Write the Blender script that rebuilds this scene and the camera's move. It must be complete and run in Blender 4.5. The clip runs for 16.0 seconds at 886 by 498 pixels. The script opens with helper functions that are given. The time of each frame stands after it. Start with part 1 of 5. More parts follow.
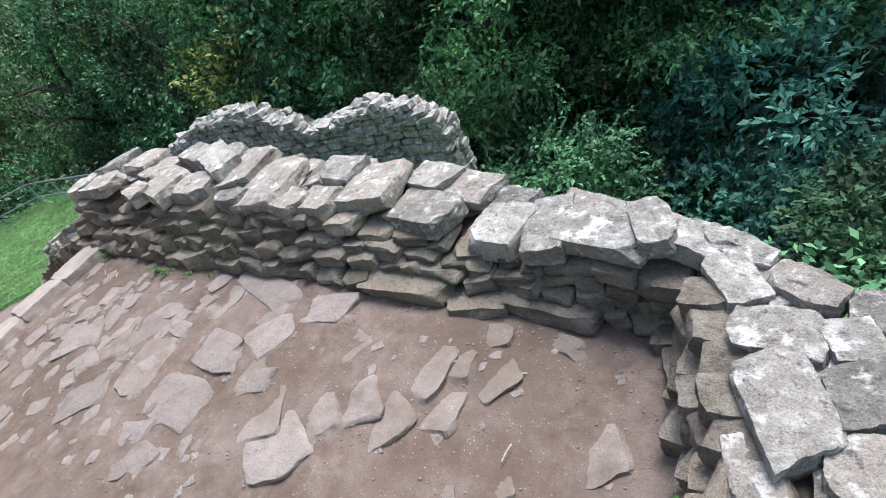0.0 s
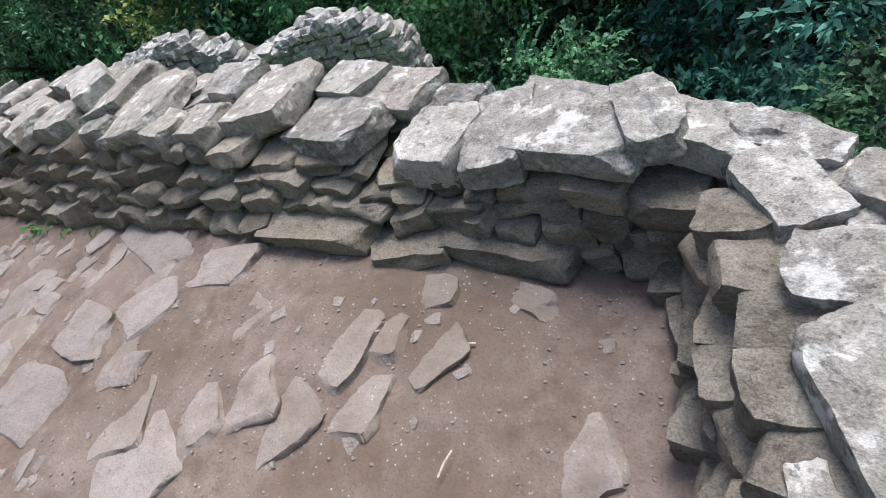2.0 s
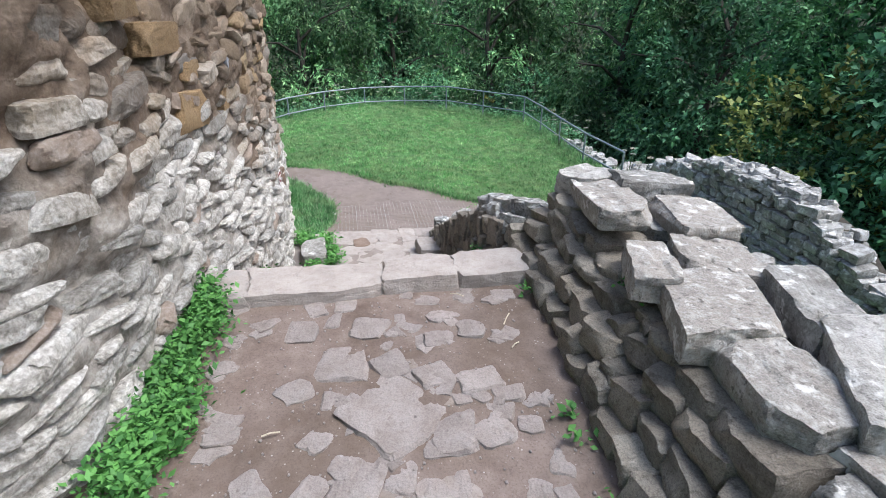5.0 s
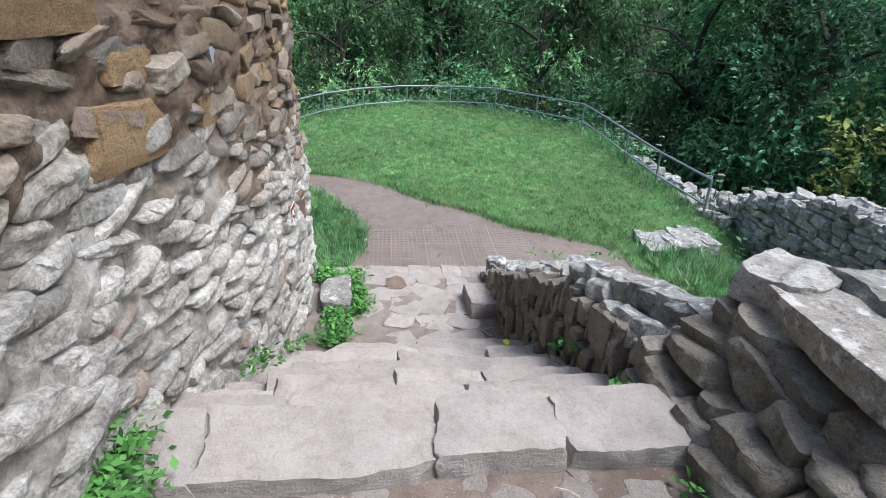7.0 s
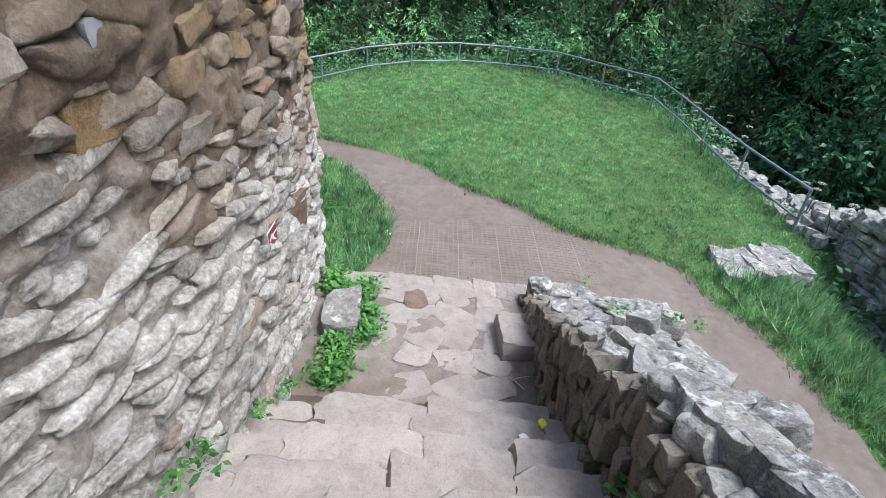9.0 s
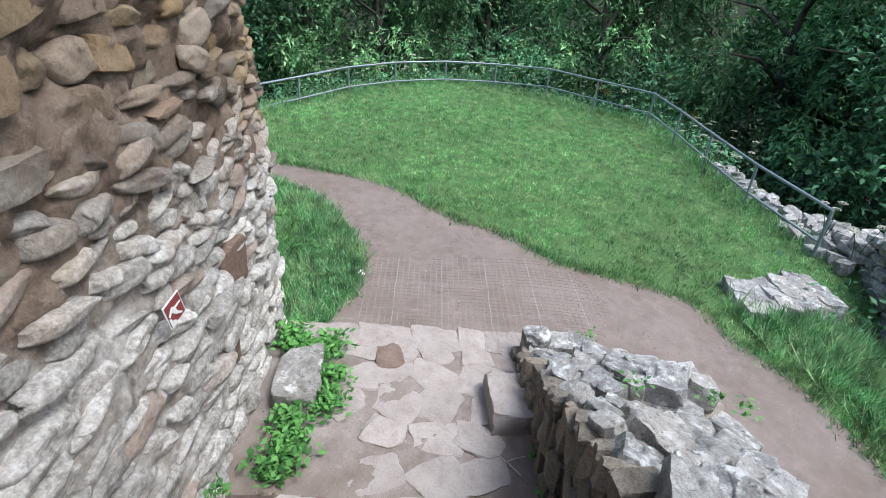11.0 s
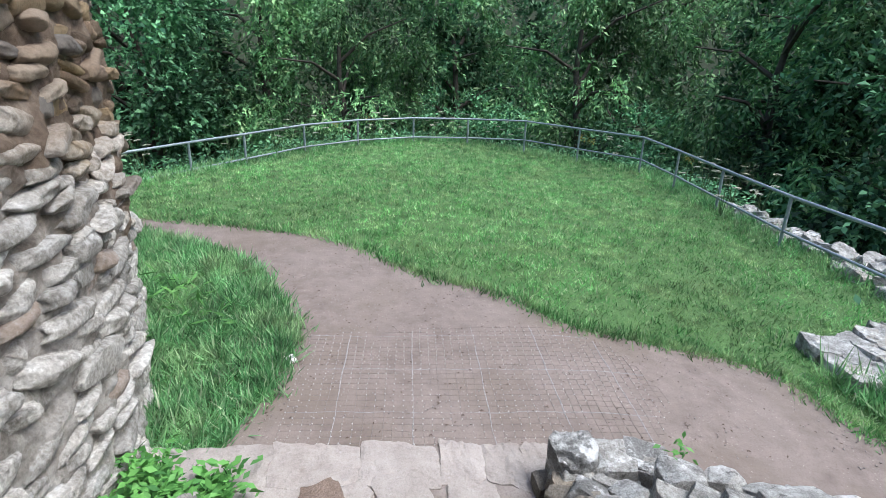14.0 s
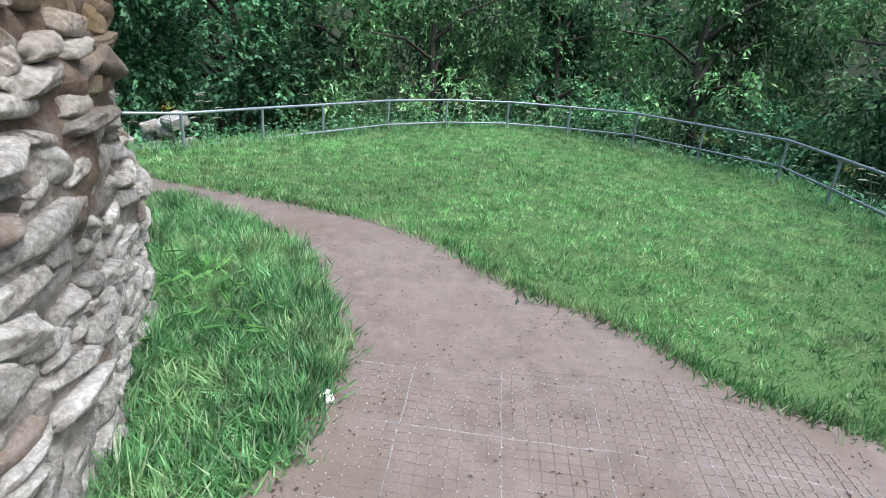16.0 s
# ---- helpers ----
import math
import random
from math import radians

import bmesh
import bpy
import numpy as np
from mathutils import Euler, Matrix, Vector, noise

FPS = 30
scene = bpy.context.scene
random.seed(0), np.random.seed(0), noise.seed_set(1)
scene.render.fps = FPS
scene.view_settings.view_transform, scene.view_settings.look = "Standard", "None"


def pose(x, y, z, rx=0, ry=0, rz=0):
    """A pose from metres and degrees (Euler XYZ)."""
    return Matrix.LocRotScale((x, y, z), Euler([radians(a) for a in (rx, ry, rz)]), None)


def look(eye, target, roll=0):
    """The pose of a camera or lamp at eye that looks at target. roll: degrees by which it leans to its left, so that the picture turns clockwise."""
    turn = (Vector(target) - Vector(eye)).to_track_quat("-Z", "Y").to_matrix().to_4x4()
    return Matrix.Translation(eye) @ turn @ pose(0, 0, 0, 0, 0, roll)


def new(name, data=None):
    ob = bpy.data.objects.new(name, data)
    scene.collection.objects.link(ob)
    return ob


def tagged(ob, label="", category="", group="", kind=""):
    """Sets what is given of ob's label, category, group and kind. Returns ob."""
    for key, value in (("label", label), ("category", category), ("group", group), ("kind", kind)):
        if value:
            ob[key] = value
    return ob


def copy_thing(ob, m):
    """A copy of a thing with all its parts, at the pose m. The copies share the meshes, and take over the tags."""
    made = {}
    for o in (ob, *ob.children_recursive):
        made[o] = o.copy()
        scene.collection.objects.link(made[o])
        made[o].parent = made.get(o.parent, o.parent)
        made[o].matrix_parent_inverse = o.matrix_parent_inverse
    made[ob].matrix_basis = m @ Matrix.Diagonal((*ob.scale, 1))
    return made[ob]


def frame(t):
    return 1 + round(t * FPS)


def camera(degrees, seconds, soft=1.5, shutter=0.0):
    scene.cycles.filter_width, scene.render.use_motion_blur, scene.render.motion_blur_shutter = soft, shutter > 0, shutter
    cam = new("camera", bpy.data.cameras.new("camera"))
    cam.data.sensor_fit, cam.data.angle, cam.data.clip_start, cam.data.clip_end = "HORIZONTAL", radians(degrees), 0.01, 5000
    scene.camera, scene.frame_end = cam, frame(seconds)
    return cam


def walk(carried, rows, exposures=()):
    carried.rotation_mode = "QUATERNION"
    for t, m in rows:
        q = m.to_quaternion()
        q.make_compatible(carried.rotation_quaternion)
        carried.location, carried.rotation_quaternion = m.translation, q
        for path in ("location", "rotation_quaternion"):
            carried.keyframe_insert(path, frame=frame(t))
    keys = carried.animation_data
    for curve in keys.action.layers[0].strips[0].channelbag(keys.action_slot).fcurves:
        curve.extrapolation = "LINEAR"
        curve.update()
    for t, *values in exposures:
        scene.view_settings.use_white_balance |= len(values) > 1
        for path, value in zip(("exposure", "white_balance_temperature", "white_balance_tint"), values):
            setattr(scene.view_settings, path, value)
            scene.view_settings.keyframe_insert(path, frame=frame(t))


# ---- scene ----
cam = camera(78.0, 16.0, soft=0.75)
PATH = [
    (0, (3.351, 2.502, 1.958), (2.242, 3.725, 0.828), -27.6),
    (0.5, (3.277, 2.711, 1.46), (2.151, 3.876, 0.288), -30.1),
    (1, (3.151, 2.763, 1.431), (2.037, 3.883, 0.204), -33.2),
    (1.5, (3.150, 2.898, 1.398), (2.058, 3.996, 0.131), -34.4),
    (2, (3.106, 3.159, 1.238), (2.022, 4.233, -0.054), -33.1),
    (2.5, (2.608, 3.37, 1.053), (1.458, 4.475, -0.153), -27.4),
    (3, (2.264, 3.6, 1.26), (0.887, 4.63, 0.23), -19.6),
    (3.5, (1.876, 3.47, 1.5), (0.356, 4.35, 0.54), -11.3),
    (4, (1.285, 3.44, 1.62), (-0.393, 4.1, 0.76), -5.3),
    (4.5, (0.701, 3.49, 1.7), (-1.059, 3.907, 0.846), -1.2),
    (5, (0.185, 3.47, 1.74), (-1.595, 3.785, 0.89), 0.6),
    (5.2, (0.013, 3.45, 1.78), (-1.770, 3.75, 0.93), 1.1),
    (7.3, (-1.658, 3.454, 1.564), (-3.446, 3.635, 0.685), 2.9),
    (7.5, (-1.797, 3.455, 1.558), (-3.574, 3.618, 0.656), 3.2),
    (8, (-2.152, 3.462, 1.572), (-3.908, 3.583, 0.622), 4.2),
    (8.5, (-2.42, 3.554, 1.581), (-4.157, 3.641, 0.593), 5.0),
    (9, (-2.677, 3.625, 1.595), (-4.399, 3.684, 0.58), 5.6),
    (11.5, (-3.69, 3.825, 1.22), (-5.471, 3.904, 0.313), 3.3),
    (12, (-3.957, 3.877, 0.998), (-5.766, 3.979, 0.151), 1.9),
    (12.5, (-4.187, 3.902, 0.909), (-6.015, 4.051, 0.112), 1.2),
    (13, (-4.437, 3.911, 0.739), (-6.281, 4.068, -0.018), 1.2),
    (13.5, (-4.686, 3.888, 0.599), (-6.545, 4.049, -0.122), 1.7),
    (14, (-4.933, 3.929, 0.506), (-6.805, 4.064, -0.186), 2.0),
    (14.5, (-5.141, 3.871, 0.271), (-7.027, 3.978, -0.386), 1.7),
    (15, (-5.367, 3.813, 0.166), (-7.258, 3.901, -0.482), 2.1),
    (15.5, (-5.753, 3.811, 0.079), (-7.633, 3.785, -0.602), 3.5),
    (16, (-6.124, 3.799, 0.103), (-7.984, 3.664, -0.62), 4.6),
]
walk(cam, [(t, look(eye, target, roll)) for t, eye, target, roll in PATH], ((0, 0.66, 6320, 9), (1, 0.58, 6380, 9), (2.5, 0.56, 6400, 9), (3.2, 0.82, 6350, 9), (4.2, 0.68, 6200, 9), (5, 0.56, 6080, 8.5), (7.3, 0.47, 6050, 8), (9.2, 0.47, 6030, 8), (11.5, 0.51, 6000, 7.5), (13, 0.53, 6000, 7.5), (16, 0.6, 6060, 7.5)))
# ---------------------------------------------------------------- light
world = bpy.data.worlds.new("overcast_sky")
scene.world = world
world.use_nodes = True
wn = world.node_tree.nodes
sky = wn.new("ShaderNodeTexSky")
sky.sky_type, sky.sun_disc = "NISHITA", False
sky.sun_elevation, sky.sun_rotation = radians(55), radians(20)
sky.air_density, sky.dust_density, sky.ozone_density = 1.0, 4.0, 1.0
world.node_tree.links.new(sky.outputs[0], wn["Background"].inputs[0])
wn["Background"].inputs[1].default_value = 0.19
sun = new("sun", bpy.data.lights.new("sun", "SUN"))
sun.data.energy, sun.data.angle, sun.data.color = 2.1, radians(22), (0.98, 0.99, 1.0)
sun.matrix_world = look((-1, 11.5, 18), (-4, 4, 0))

# ---------------------------------------------------------------- materials


def nodes_of(name):
    m = bpy.data.materials.new(name)
    m.use_nodes = True
    return m, m.node_tree.nodes, m.node_tree.links, m.node_tree.nodes["Principled BSDF"]


def noise_node(n, l, pos, scale, detail=5.0, rough=0.6, stretch=None):
    t = n.new("ShaderNodeTexNoise")
    t.inputs["Scale"].default_value, t.inputs["Detail"].default_value, t.inputs["Roughness"].default_value = scale, detail, rough
    if stretch:
        mp = n.new("ShaderNodeMapping")
        mp.inputs["Scale"].default_value = stretch
        l.new(pos, mp.inputs["Vector"])
        pos = mp.outputs[0]
    l.new(pos, t.inputs["Vector"])
    return t.outputs["Fac"]


def ramp_node(n, l, fac, stops):
    r = n.new("ShaderNodeValToRGB")
    while len(r.color_ramp.elements) < len(stops):
        r.color_ramp.elements.new(0.5)
    for e, (p, c) in zip(r.color_ramp.elements, stops):
        e.position, e.color = p, (*c, 1) if len(c) == 3 else c
    l.new(fac, r.inputs[0])
    return r.outputs[0]


def grey(v):
    return (v, v, v)


def mix_node(n, l, fac, a, b, blend="MIX"):
    m = n.new("ShaderNodeMix")
    m.data_type, m.blend_type = "RGBA", blend
    for sock, v in ((m.inputs[0], fac), (m.inputs[6], a), (m.inputs[7], b)):
        if isinstance(v, (int, float)):
            sock.default_value = v
        elif isinstance(v, tuple):
            sock.default_value = (*v, 1)
        else:
            l.new(v, sock)
    return m.outputs[2]


def bump_node(n, l, bsdf, heights, strength=0.6, distance=0.02):
    normal = None
    for h, k, d in heights:
        b = n.new("ShaderNodeBump")
        b.inputs["Strength"].default_value, b.inputs["Distance"].default_value = k * strength, d
        l.new(h, b.inputs["Height"])
        if normal:
            l.new(normal, b.inputs["Normal"])
        normal = b.outputs[0]
    l.new(normal, bsdf.inputs["Normal"])


def stone_material(name, dark, mid, light, lichen=0.3, lichen_colour=(0.62, 0.62, 0.58), warm=None, island=False, moss=0.0, grain=1.0, spread=1.0):
    """Weathered stone: mottled grain, lichen patches, a shade of its own for each stone."""
    m, n, l, b = nodes_of(name)
    geo = n.new("ShaderNodeNewGeometry")
    info = n.new("ShaderNodeObjectInfo")
    rnd = geo.outputs["Random Per Island"] if island else info.outputs["Random"]
    own_place = n.new("ShaderNodeVectorMath")
    own_place.operation, own_place.inputs[1].default_value = "MULTIPLY_ADD", (31.0, 17.0, 53.0)
    l.new(rnd, own_place.inputs[0])
    l.new(geo.outputs["Position"], own_place.inputs[2])
    pos = own_place.outputs[0]
    big, fine, pits = noise_node(n, l, pos, 5, 4), noise_node(n, l, pos, 38, 8, 0.7), noise_node(n, l, pos, 130, 3, 0.7)
    layer = noise_node(n, l, pos, 9, 6, 0.65, (1, 1, 4))
    col = ramp_node(n, l, fine, [(0.2, dark), (0.5, mid), (0.85, light)])
    col = mix_node(n, l, 0.5, col, ramp_node(n, l, layer, [(0.25, dark), (0.5, mid), (0.8, light)]))
    col = mix_node(n, l, ramp_node(n, l, big, [(0.4, grey(0)), (0.65, grey(0.6))]), col, light)
    own = ramp_node(n, l, rnd, [(0, grey(0.62)), (0.35, grey(1.0)), (0.7, grey(0.85)), (1, grey(1.25))])
    col = mix_node(n, l, spread, col, own, "MULTIPLY")
    if warm:
        pick = n.new("ShaderNodeMath")
        pick.operation = "FRACT"
        mul = n.new("ShaderNodeMath")
        mul.operation, mul.inputs[1].default_value = "MULTIPLY", 7.31
        l.new(rnd, mul.inputs[0])
        l.new(mul.outputs[0], pick.inputs[0])
        col = mix_node(n, l, ramp_node(n, l, pick.outputs[0], [(0.52, grey(0)), (0.75, grey(0.75))]), col, mix_node(n, l, fine, warm, light))
    col = mix_node(n, l, 0.6 * grain ** 2, col, ramp_node(n, l, pits, [(0.36, grey(0.5)), (0.5, grey(1.0)), (0.66, grey(1.3))]), "MULTIPLY")
    stain = noise_node(n, l, pos, 17, 10, 0.75)
    col = mix_node(n, l, ramp_node(n, l, stain, [(0.54, grey(0)), (0.64, grey(0.65 * min(1.0, grain)))]), col, dark)
    if lichen:
        spots = noise_node(n, l, pos, 13, 12, 0.8)
        up = n.new("ShaderNodeSeparateXYZ")
        l.new(geo.outputs["Normal"], up.inputs[0])
        where = mix_node(n, l, 0.5, ramp_node(n, l, spots, [(0.66 - lichen * 0.3, grey(0)), (0.76 - lichen * 0.26, grey(0.85))]), ramp_node(n, l, big, [(0.35, grey(0)), (0.65, grey(1))]), "MULTIPLY")
        col = mix_node(n, l, where, col, lichen_colour)
    if lichen > 0.5:
        crust = noise_node(n, l, pos, 6.5, 14, 0.62)
        col = mix_node(n, l, ramp_node(n, l, crust, [(0.58, grey(0)), (0.63, grey(0.6))]), col, tuple(min(0.82, c * 1.22) for c in lichen_colour))
        scab = noise_node(n, l, pos, 21, 10, 0.66)
        col = mix_node(n, l, ramp_node(n, l, scab, [(0.6, grey(0)), (0.65, grey(0.7))]), col, tuple(c * 0.8 for c in dark))
    if moss:
        patches = noise_node(n, l, pos, 4, 7, 0.7)
        col = mix_node(n, l, ramp_node(n, l, patches, [(0.62, grey(0)), (0.72, grey(moss))]), col, (0.08, 0.09, 0.03))
    l.new(col, b.inputs["Base Color"])
    b.inputs["Roughness"].default_value, b.inputs["Specular IOR Level"].default_value = 0.93, 0.25
    bump_node(n, l, b, [(big, 0.6, 0.03), (layer, 1.0 * grain, 0.025), (fine, 1.0 * grain, 0.016), (pits, 0.9 * grain, 0.005)], 0.95)
    return m


STONE_CAP = stone_material("pale_cap_stone", (0.11, 0.1, 0.088), (0.3, 0.283, 0.258), (0.48, 0.462, 0.432), 0.54, (0.64, 0.63, 0.6), warm=(0.26, 0.2, 0.15))
STONE_FACE = stone_material("grey_face_stone", (0.07, 0.058, 0.045), (0.205, 0.178, 0.145), (0.39, 0.355, 0.305), 0.28, (0.45, 0.43, 0.38), warm=(0.21, 0.155, 0.1), moss=0.4)
STONE_RUIN = stone_material("ruin_rubble_stone", (0.13, 0.122, 0.108), (0.33, 0.317, 0.293), (0.57, 0.555, 0.53), 0.6, (0.74, 0.74, 0.72), island=False)
STONE_RUIN_REST = stone_material("ruin_rubble_rest", (0.13, 0.122, 0.108), (0.33, 0.317, 0.293), (0.57, 0.555, 0.53), 0.6, (0.74, 0.74, 0.72), island=True)
STONE_BROWN = stone_material("brown_sandstone", (0.15, 0.1, 0.075), (0.25, 0.18, 0.14), (0.36, 0.28, 0.23), 0.12)
STONE_STEP = stone_material("worn_pinkish_step_stone", (0.23, 0.195, 0.17), (0.36, 0.316, 0.286), (0.46, 0.415, 0.385), 0.15, (0.6, 0.57, 0.53), grain=0.6, spread=0.3)
STONE_FLOOR = stone_material("worn_pink_floor_stone", (0.18, 0.147, 0.13), (0.27, 0.23, 0.21), (0.36, 0.32, 0.3), 0.12, (0.46, 0.43, 0.41), grain=0.75, spread=0.5)
STONE_TOP = stone_material("rubble_core_stone", (0.11, 0.106, 0.096), (0.28, 0.272, 0.256), (0.46, 0.452, 0.43), 0.62, (0.68, 0.685, 0.665), warm=(0.3, 0.255, 0.2), moss=0.25)


def tower_material(name, island, mortar=False):
    """Tower masonry: whitewashed grey low down, brown and ochre sandstone higher up, with a ragged border."""
    m, n, l, b = nodes_of(name)
    geo, info = n.new("ShaderNodeNewGeometry"), n.new("ShaderNodeObjectInfo")
    pos, rnd = geo.outputs["Position"], geo.outputs["Random Per Island"] if island else info.outputs["Random"]
    big, mid_, fine = noise_node(n, l, pos, 1.1, 5, 0.65), noise_node(n, l, pos, 9, 7, 0.7), noise_node(n, l, pos, 45, 7, 0.7)
    sep = n.new("ShaderNodeSeparateXYZ")
    l.new(pos, sep.inputs[0])
    lift = n.new("ShaderNodeMath")
    lift.operation, lift.inputs[1].default_value, lift.inputs[2].default_value = "MULTIPLY_ADD", 2.4, -1.2
    l.new(big, lift.inputs[0])
    high = n.new("ShaderNodeMath")
    high.operation = "ADD"
    l.new(sep.outputs[2], high.inputs[0])
    l.new(lift.outputs[0], high.inputs[1])
    west = n.new("ShaderNodeMath")
    west.operation, west.inputs[1].default_value, west.inputs[2].default_value = "MULTIPLY_ADD", -0.27, -0.95
    l.new(sep.outputs[0], west.inputs[0])
    higher = n.new("ShaderNodeMath")
    higher.operation = "ADD"
    l.new(high.outputs[0], higher.inputs[0])
    l.new(west.outputs[0], higher.inputs[1])
    height = n.new("ShaderNodeMapRange")
    height.inputs[1].default_value, height.inputs[2].default_value = 0.68, 1.4
    l.new(higher.outputs[0], height.inputs[0])
    pale = mix_node(n, l, 0.45, ramp_node(n, l, mid_, [(0.3, (0.17, 0.155, 0.135)), (0.5, (0.48, 0.45, 0.405)), (0.64, (0.76, 0.74, 0.7))]), ramp_node(n, l, fine, [(0.36, (0.1, 0.092, 0.08)), (0.5, (0.42, 0.4, 0.365)), (0.62, (0.76, 0.75, 0.73))]))
    brown = ramp_node(n, l, rnd, [(0, (0.17, 0.125, 0.09)), (0.25, (0.31, 0.235, 0.165)), (0.45, (0.22, 0.2, 0.18)), (0.62, (0.34, 0.245, 0.135)), (0.8, (0.26, 0.19, 0.135)), (1, (0.37, 0.32, 0.26))])
    brown = mix_node(n, l, 0.5, brown, ramp_node(n, l, fine, [(0.3, grey(0.45)), (0.7, grey(1.3))]), "MULTIPLY")
    col = mix_node(n, l, height.outputs[0], pale, brown)
    if mortar:
        lime = ramp_node(n, l, mid_, [(0.3, (0.17, 0.15, 0.128)), (0.5, (0.4, 0.37, 0.332)), (0.7, (0.62, 0.6, 0.565))])
        sand = ramp_node(n, l, mid_, [(0.3, (0.1, 0.072, 0.052)), (0.5, (0.2, 0.15, 0.112)), (0.7, (0.31, 0.25, 0.195))])
        low = n.new("ShaderNodeMapRange")
        low.inputs[1].default_value, low.inputs[2].default_value = 0.4, 0.95
        l.new(higher.outputs[0], low.inputs[0])
        col = mix_node(n, l, 0.6, mix_node(n, l, low.outputs[0], lime, sand), ramp_node(n, l, fine, [(0.3, grey(0.6)), (0.7, grey(1.35))]), "MULTIPLY")
    own = ramp_node(n, l, rnd, [(0, grey(0.66)), (0.5, grey(1.0)), (1, grey(1.2))])
    col = col if mortar else mix_node(n, l, 1.0, col, own, "MULTIPLY")
    rust = ramp_node(n, l, rnd, [(0.955, grey(0)), (0.97, grey(0.65))])
    col = col if mortar else mix_node(n, l, rust, col, (0.23, 0.15, 0.105))
    l.new(col, b.inputs["Base Color"])
    b.inputs["Roughness"].default_value, b.inputs["Specular IOR Level"].default_value = 0.92, 0.2
    bump_node(n, l, b, [(mid_, 1.0, 0.035), (fine, 1.0, 0.018), (noise_node(n, l, pos, 140, 4, 0.7), 0.8, 0.005)], 0.95)
    return m


TOWER_STONE, TOWER_REST = tower_material("tower_cobble", False), tower_material("tower_cobble_rest", True)
TOWER_MORTAR = tower_material("tower_mortar", True, True)


def earth_material(name, dark, mid, light, specks, grain=90):
    m, n, l, b = nodes_of(name)
    geo = n.new("ShaderNodeNewGeometry")
    pos = geo.outputs["Position"]
    big, mid_, fine = noise_node(n, l, pos, 1.6, 5), noise_node(n, l, pos, 7, 6, 0.65), noise_node(n, l, pos, grain, 4, 0.7)
    col = ramp_node(n, l, mid_, [(0.3, dark), (0.5, mid), (0.72, light)])
    col = mix_node(n, l, ramp_node(n, l, big, [(0.38, grey(0)), (0.62, grey(0.55))]), col, light)
    wet = noise_node(n, l, pos, 0.75, 6, 0.62)
    col = mix_node(n, l, ramp_node(n, l, wet, [(0.47, grey(0)), (0.6, grey(0.6))]), col, tuple(c * k for c, k in zip(dark, (1.15, 1.15, 1.05))))
    col = mix_node(n, l, ramp_node(n, l, fine, [(0.35, grey(0.5)), (0.5, grey(0))]), col, dark)
    v = n.new("ShaderNodeTexVoronoi")
    v.inputs["Scale"].default_value = 32
    l.new(pos, v.inputs["Vector"])
    near = ramp_node(n, l, v.outputs["Distance"], [(0.1, grey(1)), (0.16, grey(0))])
    col = mix_node(n, l, mix_node(n, l, 1.0, near, ramp_node(n, l, mid_, [(0.45, grey(0)), (0.6, grey(1))]), "MULTIPLY"), col, specks)
    l.new(col, b.inputs["Base Color"])
    b.inputs["Roughness"].default_value, b.inputs["Specular IOR Level"].default_value = 0.9, 0.2
    bump_node(n, l, b, [(mid_, 0.5, 0.03), (fine, 0.7, 0.006)], 0.8)
    return m


EARTH = earth_material("trodden_brown_earth", (0.095, 0.069, 0.055), (0.158, 0.118, 0.098), (0.25, 0.2, 0.177), (0.38, 0.345, 0.32))
PATH_EARTH = earth_material("pinkish_gravel_path", (0.15, 0.12, 0.105), (0.208, 0.169, 0.15), (0.265, 0.22, 0.196), (0.36, 0.32, 0.29))
MORTAR = earth_material("lime_mortar", (0.17, 0.145, 0.12), (0.3, 0.265, 0.23), (0.42, 0.385, 0.345), (0.5, 0.48, 0.45))
MORTAR_PINK = earth_material("trodden_lime_mortar", (0.15, 0.118, 0.1), (0.24, 0.2, 0.178), (0.33, 0.29, 0.265), (0.4, 0.37, 0.35))
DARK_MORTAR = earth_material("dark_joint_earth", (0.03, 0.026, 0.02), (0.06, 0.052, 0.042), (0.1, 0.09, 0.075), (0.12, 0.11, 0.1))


def soil_material():
    m, n, l, b = nodes_of("grassy_soil")
    geo = n.new("ShaderNodeNewGeometry")
    pos = geo.outputs["Position"]
    a, c = noise_node(n, l, pos, 1.2, 5), noise_node(n, l, pos, 30, 5, 0.7)
    col = mix_node(n, l, a, ramp_node(n, l, c, [(0.3, (0.035, 0.09, 0.022)), (0.7, (0.085, 0.19, 0.05))]), ramp_node(n, l, c, [(0.3, (0.05, 0.1, 0.028)), (0.7, (0.12, 0.21, 0.07))]))
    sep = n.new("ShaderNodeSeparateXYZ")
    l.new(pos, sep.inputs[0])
    # Beyond the railing the soil is painted dark, as shade under the trees.
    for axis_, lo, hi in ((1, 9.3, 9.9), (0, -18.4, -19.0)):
        wood_shade = n.new("ShaderNodeMapRange")
        wood_shade.inputs[1].default_value, wood_shade.inputs[2].default_value = lo, hi
        l.new(sep.outputs[axis_], wood_shade.inputs[0])
        col = mix_node(n, l, wood_shade.outputs[0], col, ramp_node(n, l, c, [(0.3, (0.012, 0.02, 0.009)), (0.7, (0.035, 0.05, 0.022))]))
    l.new(col, b.inputs["Base Color"])
    b.inputs["Roughness"].default_value = 0.95
    bump_node(n, l, b, [(c, 0.8, 0.03)])
    return m


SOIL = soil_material()


